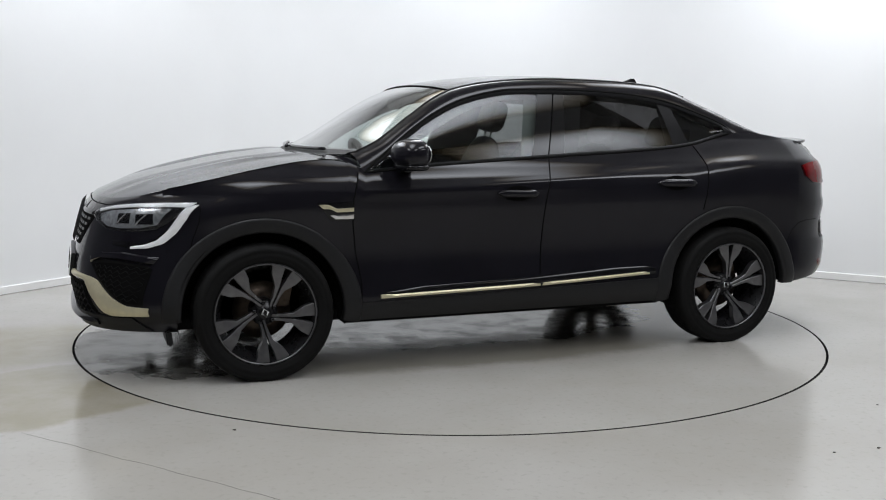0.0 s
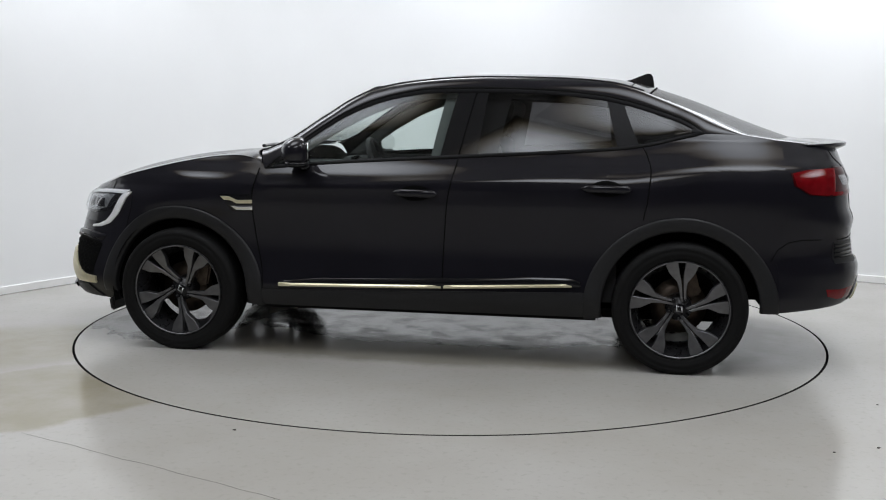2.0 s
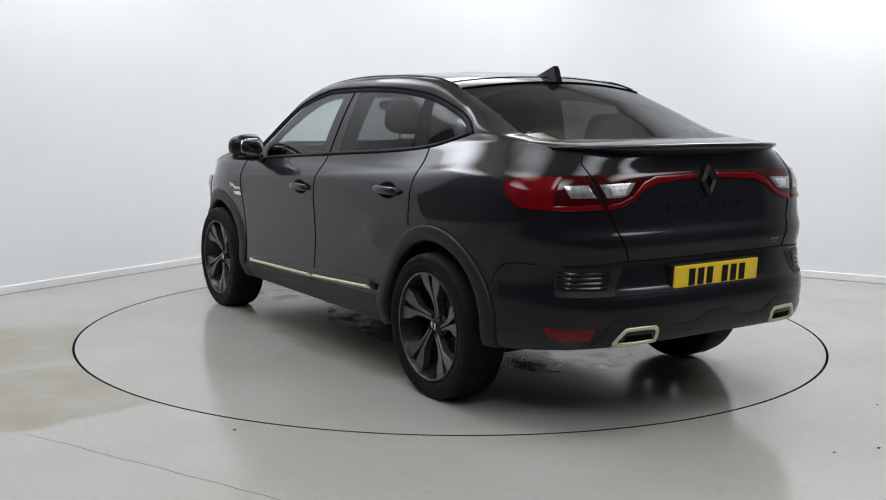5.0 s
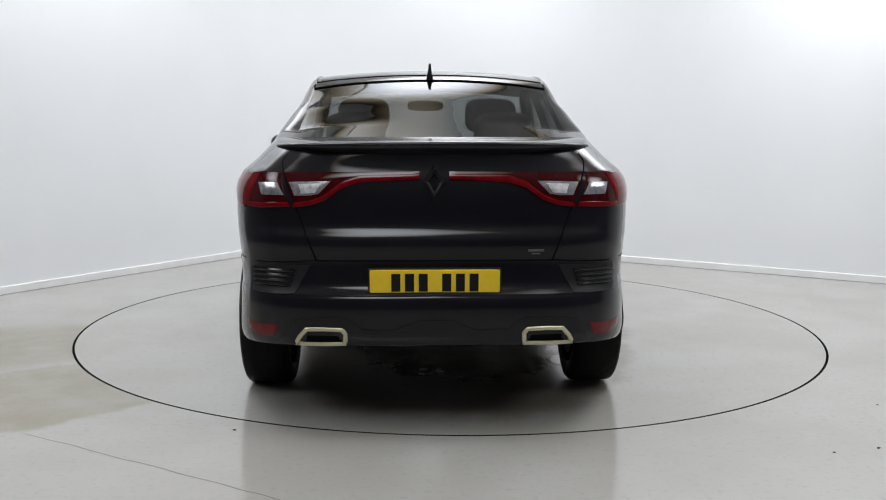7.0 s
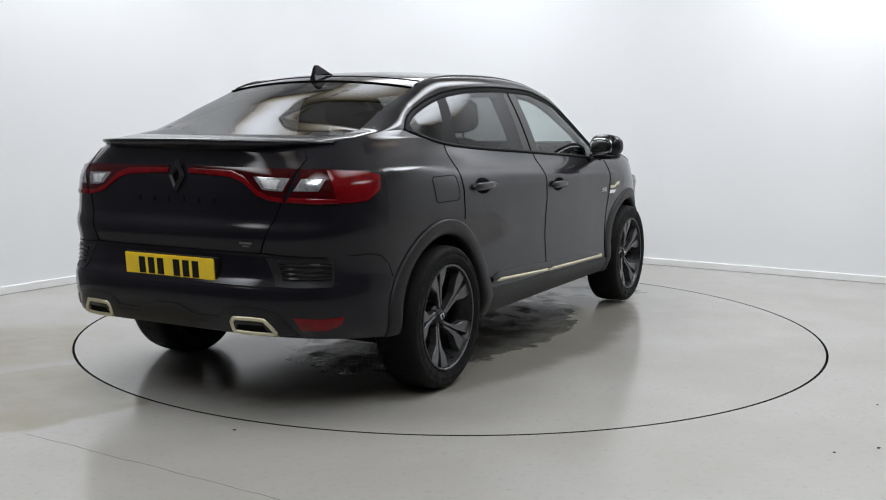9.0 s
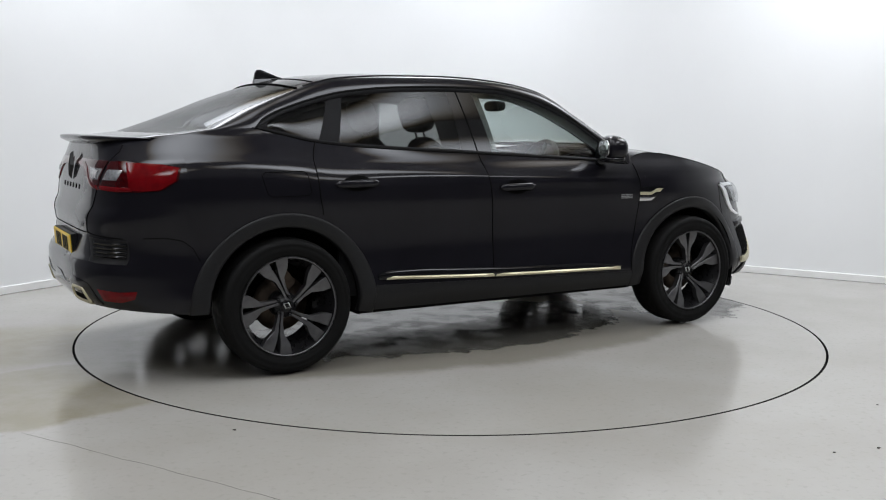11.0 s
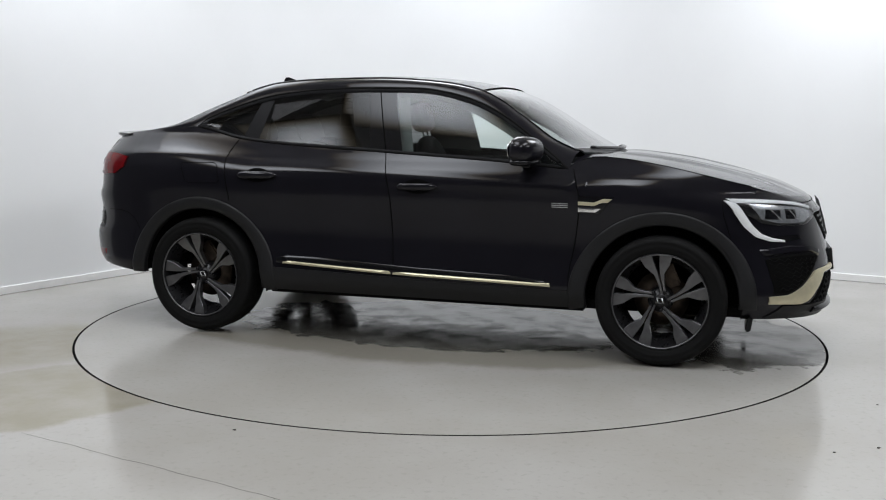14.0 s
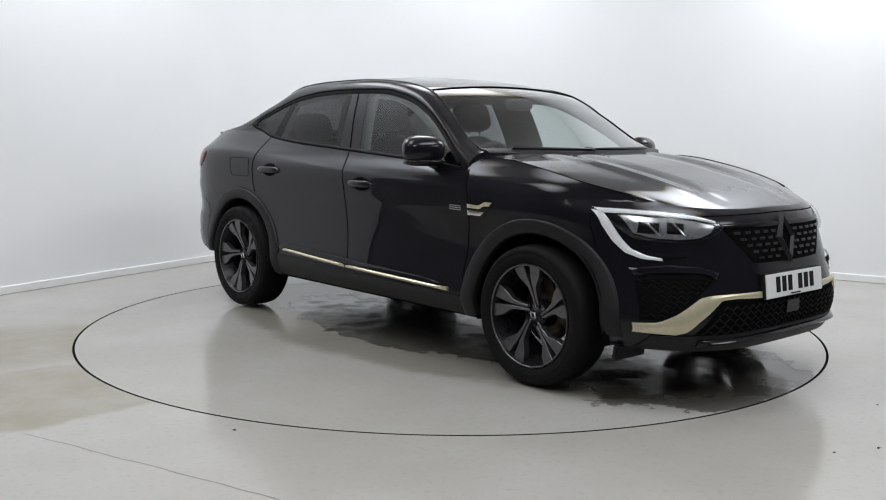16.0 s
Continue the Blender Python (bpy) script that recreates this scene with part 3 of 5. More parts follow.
def hood_point(k, m, loop):
    """Bonnet: k 0 at the windscreen, 1 on the nose's upper edge; m counts across."""
    X = 1.06 + (2.12 - 1.06) * k
    xs = X - float(bow(X))
    xs = min(xs, 1.82)
    ze = float(top_z(xs))
    ye = float(side_y(xs, ze))
    lx, ly, lz = loop[m]
    f = ly / loop[-1][1]
    zc = float(spine(X))
    x = X - (X - xs) * f ** 2.2
    z = zc - (zc - ze) * f ** (2.4 + 11.0 * max(0.0, 1 - k / 0.2) ** 2)
    y = ye * f
    ridge = math.exp(-((y - 0.40 - 0.05 * (1 - k)) / 0.045) ** 2) * 0.014 - math.exp(-((y - 0.30 - 0.03 * (1 - k)) / 0.05) ** 2) * 0.009
    ridge += math.exp(-((y - 0.20 - 0.02 * (1 - k)) / 0.03) ** 2) * 0.006
    z += ridge * math.sin(math.pi * min(1, k * 1.05)) ** 0.6 if 0 < k < 0.95 else 0
    b = max(0.0, (k - 0.86) / 0.14)
    b = b * b * (3 - 2 * b)
    return x + (lx - x) * b, y + (ly - y) * b, z + (lz - z) * b


def build_car():
    car = new("car")
    tagged(car, "glossy black five-door coupe SUV with gold trim, parked on the turntable", "car")
    cols = flank_columns()
    P = M_PAINT
    i1, i2, i3 = cols.index(0.90), cols.index(-0.16), cols.index(-1.17)

    # nose and tail shells
    ths = [nose_th(0.6, x=1.82) * i / 22 for i in range(23)]
    nose, loop = [], []
    for i, th in enumerate(reversed(ths)):
        share = th / ths[-1]
        for v in ROWS_V:
            def place(zz):
                tz = nose_th(zz, x=1.82) * share
                return ring_pos(tz, zz)
            z0, z1 = 0.26, 0.0
            x1 = float(place(0.9)[0])
            z1 = float(bonnet_line(x1))
            z = z0 + (z1 - z0) * v
            x, y = place(z)
            nose.append((float(x), float(y), z))
        loop.append(nose[-1])
    loop.reverse()
    nv = len(ROWS_V)
    verts, faces = mirrored(nose, grid_faces(len(ths), nv))
    front = mesh_object("front_bumper", verts, faces, P, car)
    for side in (1, -1):
        flank_panel("front_wing", cols[: i1 + 1], car, side)
    tail = []
    tt = [i / 22 for i in range(23)]
    rear_loop = []
    for share in tt:
        pts = []
        for v in TAIL_V:
            z0 = 0.340 + 0.045 * (1 - share ** 2)
            z1 = 1.180 + (float(top_z(-1.85)) - 1.180) * share ** 2
            z = z0 + (z1 - z0) * v
            x, y = tail_pos(tail_th(z, x=-1.85) * share, z)
            pts.append((float(x), float(y), z))
        tail += pts
        rear_loop.append(pts[-1])
    verts, faces = mirrored(tail, grid_faces(len(tt), len(TAIL_V)))
    mesh_object("tailgate", verts, faces, P, car)

    # bonnet
    hv, nk = [], 40
    for a in range(nk + 1):
        hv += [hood_point(a / nk, m, loop) for m in range(len(loop))]
    verts, faces = mirrored(hv, grid_faces(nk + 1, len(loop), True))
    hood = mesh_object("bonnet", verts, faces, P, car)
    # rear deck between window and tail edge
    dv = []
    for a in range(13):
        k = a / 12
        X = -1.97 - 0.20 * k
        for m, (lx, ly, lz) in enumerate(rear_loop):
            f = ly / rear_loop[-1][1]
            cx, cy, cz = crown(-1.97, min(1.0, f * 1.35))
            if f * 1.35 > 1:
                t = (f * 1.35 - 1) / 0.35
                cx, cy, cz = rail(-1.97, 1 - t)
            dv.append((cx + (lx - cx) * k, cy + (ly - cy) * k, cz + (lz - cz) * (0.55 * k + 0.45 * k ** 2)))
    verts, faces = mirrored(dv, grid_faces(13, len(rear_loop), False))
    mesh_object("boot_lid", verts, faces, P, car)

    # cabin: roof, rails, glass
    roof_cols = list(np.linspace(0.36, -1.24, 34))
    crown_panel("roof", roof_cols, car, P, "glossy black roof panel")
    screen = crown_panel("windscreen", list(np.linspace(1.06, 0.36, 18)), car, M_SCREEN, "clear laminated windscreen")
    back = crown_panel("rear_window", list(np.linspace(-1.24, -1.97, 20)), car, M_TINT, "dark tinted rear window")
    all_cols = list(np.linspace(1.05, -1.97, 110))
    for side in (1, -1):
        vs, n = [], 9
        for X in all_cols:
            for j in range(n):
                x, y, z = rail(X, j / (n - 1))
                vs.append((x, side * y, z))
        mesh_object("roof_rail", vs, grid_faces(len(all_cols), n, side > 0), P, car)
    # doors with their glass
    for side in (1, -1):
        fd = flank_panel("front_door", cols[i1: i2 + 1], car, side)
        rd = flank_panel("rear_door", cols[i2: i3 + 1], car, side)
        DOORS[side, True], DOORS[side, False] = fd, rd
        flank_panel("rear_wing", cols[i3:], car, side)

        def pane(name, x_low0, x_low1, x_top0, x_top1, mat, parent, label):
            vs, nu, nvv = [], 22, 9
            for a in range(nu + 1):
                for b in range(nvv):
                    t = b / (nvv - 1)
                    u = a / nu
                    x = (x_low0 + (x_low1 - x_low0) * u) * (1 - t) + (x_top0 + (x_top1 - x_top0) * u) * t
                    px, py, pz = window_point(x, t)
                    vs.append((px, side * py, pz))
            return mesh_object(name, vs, grid_faces(nu + 1, nvv, side > 0), mat, parent, label)

        pane("side_glass", 0.845, -0.10, 0.80, -0.185, M_CLEAR, fd, "clear front door glass")
        pane("pillar_cover", -0.10, -0.30, -0.185, -0.345, M_GLOSS, fd, "gloss black pillar cover")
        pane("side_glass", -0.30, -1.03, -0.345, -0.96, M_TINT, rd, "dark tinted rear door glass")
        pane("glass_divider", -1.03, -1.14, -0.96, -1.045, M_FRAME, rd, "satin black window divider")
        pane("quarter_glass", -1.14, -1.46, -1.045, -1.46, M_TINT, car, "dark tinted quarter window")
        # gloss black frame over and under the glass
        for name, low_edge in (("upper_window_frame", False), ("lower_window_frame", True)):
            vs, xs = [], np.linspace(0.80, -1.455, 70)
            for x in xs:
                h = max(0.02, float(win_top(x)) - float(belt(x)))
                w = min(0.45, (0.014 if low_edge else 0.026) / h)
                for t in ((w, w * 0.9, 0.0) if low_edge else (1.0, 1 - w * 0.9, 1 - w)):
                    px, py, pz = window_point(x, t)
                    vs.append((px, side * (py + (0.001 if t in (w, 1 - w) else 0.005)), pz))
            mesh_object(name, vs, grid_faces(len(xs), 3, (side > 0) != low_edge), M_FRAME, car, "satin black window frame")
        vs, xs = [], np.linspace(-1.455, -1.40, 8)
        for x in xs:
            for t in np.linspace(0, 1, 5):
                px, py, pz = window_point(x, float(t))
                vs.append((px, side * (py + 0.005), pz))
        mesh_object("window_corner", vs, grid_faces(8, 5, side < 0), M_FRAME, car, "satin black corner of the window frame")
        seam_up = [window_point(-0.20 - 0.085 * t, t) for t in np.linspace(0, 1, 10)]
        tube("shut_line", [(x, side * (y + 0.001), z) for x, y, z in seam_up], 0.0034, M_SEAM, car, sides=5)
        # grey lining round the door openings, inside the glass
        vs, xs = [], np.linspace(0.84, -1.40, 60)
        for x in xs:
            h = float(win_top(x)) - float(belt(x))
            drop = 0.055 + 0.030 * min(1.0, max(0.0, (x - 0.1) / 0.3))
            for z_off, inset in ((0.0, 0.030), (-0.6 * drop, 0.045), (-drop, 0.040), (-drop, 0.020)):
                t = max(0.0, 1 + z_off / max(h, 0.02))
                px, py, pz = window_point(x, t)
                vs.append((px, side * (py - inset), pz))
        mesh_object("roof_side_lining", vs, grid_faces(60, 4, side < 0), M_LINING, car, "grey lining over the doors")
        for name, xa, xb, slant in (("pillar_lining", -0.045, -0.40, 0.075), ("pillar_lining", -1.00, -1.44, -0.03)):
            vs = []
            for u in np.linspace(0, 1, 7):
                for t in np.linspace(-0.02, 0.97, 7):
                    x = xa + (xb - xa) * u - slant * max(t, 0)
                    px, py, pz = window_point(max(x, -1.45), float(t))
                    vs.append((px, side * (py - 0.035 - 0.02 * math.sin(math.pi * u)), pz))
            mesh_object(name, vs, grid_faces(7, 7, side < 0), M_LINING, car, "grey pillar lining")
        # black weatherstrip round the windows
        low = [tuple(window_point(x, 0)) for x in np.linspace(0.85, -1.46, 60)]
        high = [tuple(window_point(x, 1)) for x in np.linspace(-1.46, 0.85, 60)]
        tube("window_seal", [(x, side * (y + 0.002), z) for x, y, z in low + high[1:-1]], 0.008, M_LINER, car, sides=6, closed=True)
        # shut lines
        for line, lo, hi in ((door_front, 0.29, 1.03), (door_mid, 0.29, 1.10), (door_rear, 0.80, 1.175)):
            zz = np.linspace(lo, hi, 30)
            seam([(float(line(z)), z) for z in zz], on_side, car, side)
    inner_parts(car)
    return car


def inner_parts(car):
    """Dark tub, wells and underside that close the body from inside."""
    box("underbody", 3.5, 1.30, 0.05, pose(0.12, 0, 0.27), M_LINER, car)
    for side in (1, -1):
        box("sill_box", 1.88, 0.10, 0.10, pose(0, side * 0.72, 0.30), M_LINER, car)
        box("door_card", 1.96, 0.03, 0.70, pose(-0.06, side * 0.755, 0.70), M_TRIM, car)
        for hub in (HUB_F, HUB_R):
            vs, n = [], 25
            for i in range(n):
                a = radians(-12) + radians(204 if hub > 0 else 192) * i / (n - 1)
                for y, r in ((0.50, 0.0), (0.50, ARCH + 0.01), (0.83, ARCH + 0.01)):
                    vs.append((hub + r * math.cos(a), side * y, TYRE + r * math.sin(a)))
            mesh_object("wheel_well", vs, grid_faces(n, 3), M_LINER, car)


def build_wheel():
    """One road wheel at the origin, outer face towards +y."""
    wheel = new("wheel")
    R = TYRE
    prof = [(0.248, -0.10), (0.260, -0.108), (0.298, -0.112), (0.326, -0.107), (0.339, -0.094), (0.3445, -0.062), (0.345, 0.0), (0.3445, 0.062), (0.339, 0.094), (0.334, 0.100), (0.326, 0.107), (0.312, 0.1125), (0.310, 0.111), (0.298, 0.1135), (0.284, 0.1145), (0.282, 0.113), (0.274, 0.112), (0.262, 0.107), (0.251, 0.098)]
    lathe("tyre", prof, M_RUBBER, wheel, "black road tyre", 72)
    lathe("rim", [(0.254, 0.098), (0.256, 0.106), (0.251, 0.109), (0.246, 0.101), (0.238, 0.07), (0.212, 0.03), (0.207, -0.10)], M_RIM, wheel, "black alloy rim", 64)
    lathe("rim_lip", [(0.2505, 0.1095), (0.2485, 0.1105), (0.2450, 0.1060)], M_ALLOY, wheel, "machined bright rim lip", 64)
    lathe("brake_disc", [(0.06, -0.03), (0.145, -0.03), (0.145, -0.042), (0.06, -0.042)], M_STEEL, wheel, "rust-tinged brake disc", 40)
    box("brake_caliper", 0.07, 0.06, 0.13, pose(-0.125, -0.028, 0.05, 0, -25, 0), M_STEEL, wheel, "grey brake caliper", 0.01)
    lathe("hub", [(0.0, 0.062), (0.03, 0.062), (0.033, 0.058), (0.06, 0.050), (0.068, 0.03), (0.07, -0.05)], M_RIM, wheel, "", 32)

    def arm(sign):
        # outline of one blade in (radius, across), seen from outside
        inner = [(0.036, 0.0025), (0.10, 0.0035), (0.150, 0.005), (0.195, 0.012), (0.246, 0.019)]
        outer = [(0.036, 0.015), (0.09, 0.017), (0.140, 0.026), (0.186, 0.064), (0.232, 0.084)]
        vs, fs = [], []
        for (ra, ca), (rb, cb) in zip(inner, outer):
            for r, c, dy in ((ra, ca, 0.0), (rb, cb, 0.0)):
                y = 0.058 + 0.034 * min(1, max(0, (r - 0.05) / 0.17))
                vs.append((r, y, c * sign))
        for (ra, ca), (rb, cb) in zip(inner, outer):
            for r, c in ((ra, ca * 0.8), (rb, cb * 1.02)):
                vs.append((r, 0.022 + 0.03 * min(1, max(0, (r - 0.05) / 0.17)), c * sign))
        k = 10
        for i in range(4):
            fs += [(2 * i, 2 * i + 1, 2 * i + 3, 2 * i + 2), (k + 2 * i, k + 2 * i + 2, k + 2 * i + 3, k + 2 * i + 1),
                   (2 * i, 2 * i + 2, k + 2 * i + 2, k + 2 * i), (2 * i + 1, k + 2 * i + 1, k + 2 * i + 3, 2 * i + 3)]
        fs += [(8, 9, k + 9, k + 8), (0, k, k + 1, 1)]
        return vs, fs

    for i in range(5):
        a = radians(60 + 72 * i)
        spoke_vs, spoke_fs = [], []
        for sign in (1, -1):
            vs, fs = arm(sign)
            n = len(spoke_vs)
            spoke_vs += vs
            spoke_fs += [tuple(n + q for q in f) for f in fs]
        # the blades run tangent to the hub and swing out to the rim
        spoke_vs = [(x, y, z + 0.024 * max(0.0, 1 - x / 0.215)) for x, y, z in spoke_vs]
        turned = [(x * math.cos(a) - z * math.sin(a), y, x * math.sin(a) + z * math.cos(a)) for x, y, z in spoke_vs]
        me = bpy.data.meshes.new("spoke")
        me.from_pydata(turned, [], spoke_fs)
        bm = bmesh.new()
        bm.from_mesh(me)
        bpy.data.meshes.remove(me)
        bmesh.ops.recalc_face_normals(bm, faces=bm.faces)
        bmesh.ops.bevel(bm, geom=list(bm.edges), offset=0.0015, segments=1, affect="EDGES")
        from_bm("spoke", bm, M_ALLOY, wheel, "machined dark grey double spoke")
        b = a + radians(36)
        lathe("wheel_bolt", [(0.0, 0.063), (0.008, 0.063), (0.010, 0.060), (0.010, 0.04)], M_GLOSS, wheel, "", 10, Matrix.Translation((0.052 * math.cos(b), 0, 0.052 * math.sin(b))))
    # plain diamond on the cap
    lathe("hub_cap", [(0.0, 0.067), (0.026, 0.067), (0.030, 0.064), (0.031, 0.05)], M_GLOSS, wheel, "black hub cap with pale diamond", 28)
    tube("cap_mark", [(0.0, 0.0690, 0.021), (0.016, 0.0690, 0.0), (0.0, 0.0690, -0.021), (-0.016, 0.0690, 0.0)], 0.0045, M_WHITE, wheel, sides=4, closed=True)
    return wheel


def add_wheels(car):
    first = build_wheel()
    spots = [("front_wheel", HUB_F, 1, 14), ("rear_wheel", HUB_R, 1, 41), ("front_wheel", HUB_F, -1, 49), ("rear_wheel", HUB_R, -1, 62)]
    for i, (name, hub, side, spin) in enumerate(spots):
        m = pose(hub, side * 0.780, TYRE, 0, spin, 0) if side > 0 else pose(hub, side * 0.780, TYRE, 0, spin, 180)
        ob = first if i == 0 else copy_thing(first, m)
        if i == 0:
            ob.matrix_basis = m
        ob.name = name
        ob.parent = car


def on_nose_y(y, z):
    return nose_x(y, z), y, z


def on_tail_y(y, z):
    return tail_x(y, z), y, z


def both_sides(maker):
    for side in (1, -1):
        maker(side)


DOORS = {}


def details(car):
    both_sides(lambda side: arch_cladding(car, side))
    both_sides(lambda side: sill_trim(car, side))
    both_sides(lambda side: headlight(car, side))
    both_sides(lambda side: tail_lamp(car, side))
    both_sides(lambda side: door_mirror(car, side))
    both_sides(lambda side: wing_vent(car, side))
    both_sides(lambda side: door_handles(car, side))
    front_face(car)
    rear_face(car)
    roof_bits(car)


def arch_cladding(car, side):
    for hub, start, end in ((HUB_F, -4, 189), (HUB_R, -9, 181)):
        vs, n = [], 49
        prof = [(ARCH - 0.012, -0.03), (ARCH - 0.012, 0.006), (ARCH - 0.004, 0.013), (0.430, 0.015), (0.462, 0.012), (0.471, 0.008), (0.471, -0.012)]
        for i in range(n):
            a = radians(start + (end - start) * i / (n - 1))
            for r, d in prof:
                r = r + (0.02 * abs(math.cos(a)) ** 4 if r > 0.45 else 0)
                x, z = hub + r * math.cos(a), TYRE + r * math.sin(a)
                y = float(side_y(x, max(z, 0.26)))
                vs.append((x, side * (y + d), z))
        mesh_object("arch_cladding", vs, grid_faces(n, len(prof), side > 0), M_CLAD, car, "matt black plastic wheel arch cladding")


def sill_trim(car, side):
    x0, x1 = HUB_F - 0.46, HUB_R + 0.46
    strip_on("sill_panel", [(x0, 0.372), (0.2, 0.385), (x1, 0.415)], [(x0, 0.280), (x1, 0.282)], on_side, M_CLAD, car, side, "matt black plastic sill", 40, 5, 0.010, 0.02)
    strip_on("door_moulding", [(0.74, 0.420), (0.55, 0.440), (0.0, 0.455), (-0.6, 0.485), (-0.80, 0.487), (-0.86, 0.470)], [(0.77, 0.392), (0.0, 0.408), (-0.86, 0.442)], on_side, M_GLOSS, car, side, "gloss black lower door moulding", 40, 5, 0.016, 0.01)
    for a, b in ((0.775, -0.126), (-0.140, -0.815)):
        line = curve((-0.86, 0.452), (-0.14, 0.420), (0.775, 0.400))
        strip_on("trim_strip", [(x, float(line(x)) + 0.009) for x in np.linspace(a, b, 8)], [(x, float(line(x)) - 0.010) for x in np.linspace(a, b, 8)], on_side, M_GOLD, DOORS[side, a > 0], side, "satin gold door trim strip", 20, 3, 0.022, 0.01)


def wing_vent(car, side):
    strip_on("wing_vent", [(1.105, 0.886), (0.916, 0.890)], [(1.035, 0.797), (0.916, 0.797)], on_side, M_GLOSS, car, side, "gloss black wing vent", 8, 4, 0.004, 0.01)
    strip_on("vent_blade", [(1.098, 0.876), (1.050, 0.877), (1.005, 0.856), (0.918, 0.859)], [(1.075, 0.856), (1.040, 0.855), (1.005, 0.838), (0.918, 0.840)], on_side, M_GOLD, car, side, "satin gold vent blade", 12, 3, 0.009, 0.004)
    strip_on("vent_blade", [(1.040, 0.824), (0.918, 0.828)], [(1.010, 0.804), (0.918, 0.804)], on_side, M_CHROME, car, side, "brushed silver vent blade", 8, 3, 0.009, 0.004)


def door_handles(car, side):
    for x0, x1, z in ((0.135, -0.105, 0.912), (-0.85, -1.105, 0.953)):
        xm = (x0 + x1) / 2
        cup = [(xm + 0.086 * math.cos(a), z + 0.043 * math.sin(a)) for a in np.linspace(0, math.pi, 9)]
        low = [(xm + 0.086 * math.cos(a), z - 0.040 * math.sin(a)) for a in np.linspace(0, math.pi, 9)]
        strip_on("handle_cup", cup, low, on_side, M_SEAM, DOORS[side, x0 > 0], side, "dark recess behind the handle", 14, 5, 0.0015, 0.004)
        vs, n, k = [], 15, 10
        for i in range(n):
            u = i / (n - 1)
            x = x0 + (x1 - x0) * u
            h = (0.0185 if u > 0.1 else 0.012) * (1 - (2 * u - 1) ** 8) ** 0.5 + 0.002
            y = float(side_y(x, z)) + 0.022 - 0.016 * abs(2 * u - 1) ** 3
            for j in range(k):
                a = 2 * math.pi * j / k
                vs.append((x, side * (y + 0.010 * math.cos(a)), z + 0.004 * (1 - u) + h * math.sin(a)))
        fs = [(i * k + j, i * k + (j + 1) % k, (i + 1) * k + (j + 1) % k, (i + 1) * k + j) for i in range(n - 1) for j in range(k)]
        fs += [tuple(range(k)), tuple(range((n - 1) * k, n * k))]
        mesh_object("door_handle", vs, fs, M_PAINT, DOORS[side, x0 > 0], "body-coloured pull handle")


def rounded_blob(name, centre, size, mat, parent, power=2.6, label="", shape=None, nu=28, nv=16, m=Matrix()):
    vs = []

    def pw(v):
        return math.copysign(abs(v) ** (2 / power), v)
    for i in range(nv + 1):
        p = -math.pi / 2 + math.pi * i / nv
        for j in range(nu):
            t = 2 * math.pi * j / nu
            q = Vector((pw(math.cos(p)) * pw(math.cos(t)), pw(math.cos(p)) * pw(math.sin(t)), pw(math.sin(p))))
            if shape:
                q = Vector(shape(*q))
            vs.append(Vector(centre) + m @ Vector((q.x * size[0], q.y * size[1], q.z * size[2])))
    fs = [(i * nu + j, i * nu + (j + 1) % nu, (i + 1) * nu + (j + 1) % nu, (i + 1) * nu + j) for i in range(nv) for j in range(nu)]
    return mesh_object(name, vs, fs, mat, parent, label)


def door_mirror(car, side):
    # the housing sweeps back towards its outer end
    turn = pose(0, 0, 0, 0, 0, side * 20).to_3x3().to_4x4()
    shell = rounded_blob("door_mirror", (0.640, side * 0.943, 1.128), (0.080, 0.116, 0.073), M_PAINT, car, 2.7, "gloss black door mirror housing", lambda x, y, z: (x * (1.0 if x > 0 else 0.72), y, z * (1 - 0.12 * x) - 0.08 * x * x), m=turn)
    rounded_blob("mirror_base", (0.640, side * 0.938, 1.063), (0.066, 0.108, 0.022), M_GLOSS, shell, 2.8, "gloss black lower mirror cover", m=turn)
    rounded_blob("mirror_glass", (0.588, side * 0.926, 1.126), (0.006, 0.092, 0.050), M_CHROME, shell, 3.0, "silvered mirror glass", m=turn)
    pts = [(0.62, side * 0.88, 1.055), (0.63, side * 0.84, 1.035), (0.64, side * 0.80, 1.028)]
    tube("mirror_foot", pts, 0.030, M_GLOSS, shell, sides=10, flat=0.6)
    # black sail in the window corner
    vs = []
    tri = [(0.85, 0.0), (0.60, 0.0), (0.66, 1.0), (0.80, 1.0)]
    for x, t in tri:
        px, py, pz = window_point(x, t)
        vs.append((px, side * (py + 0.005), pz))
    mesh_object("mirror_sail", vs, [(0, 1, 2, 3)], M_GLOSS, car, "", smooth=False)


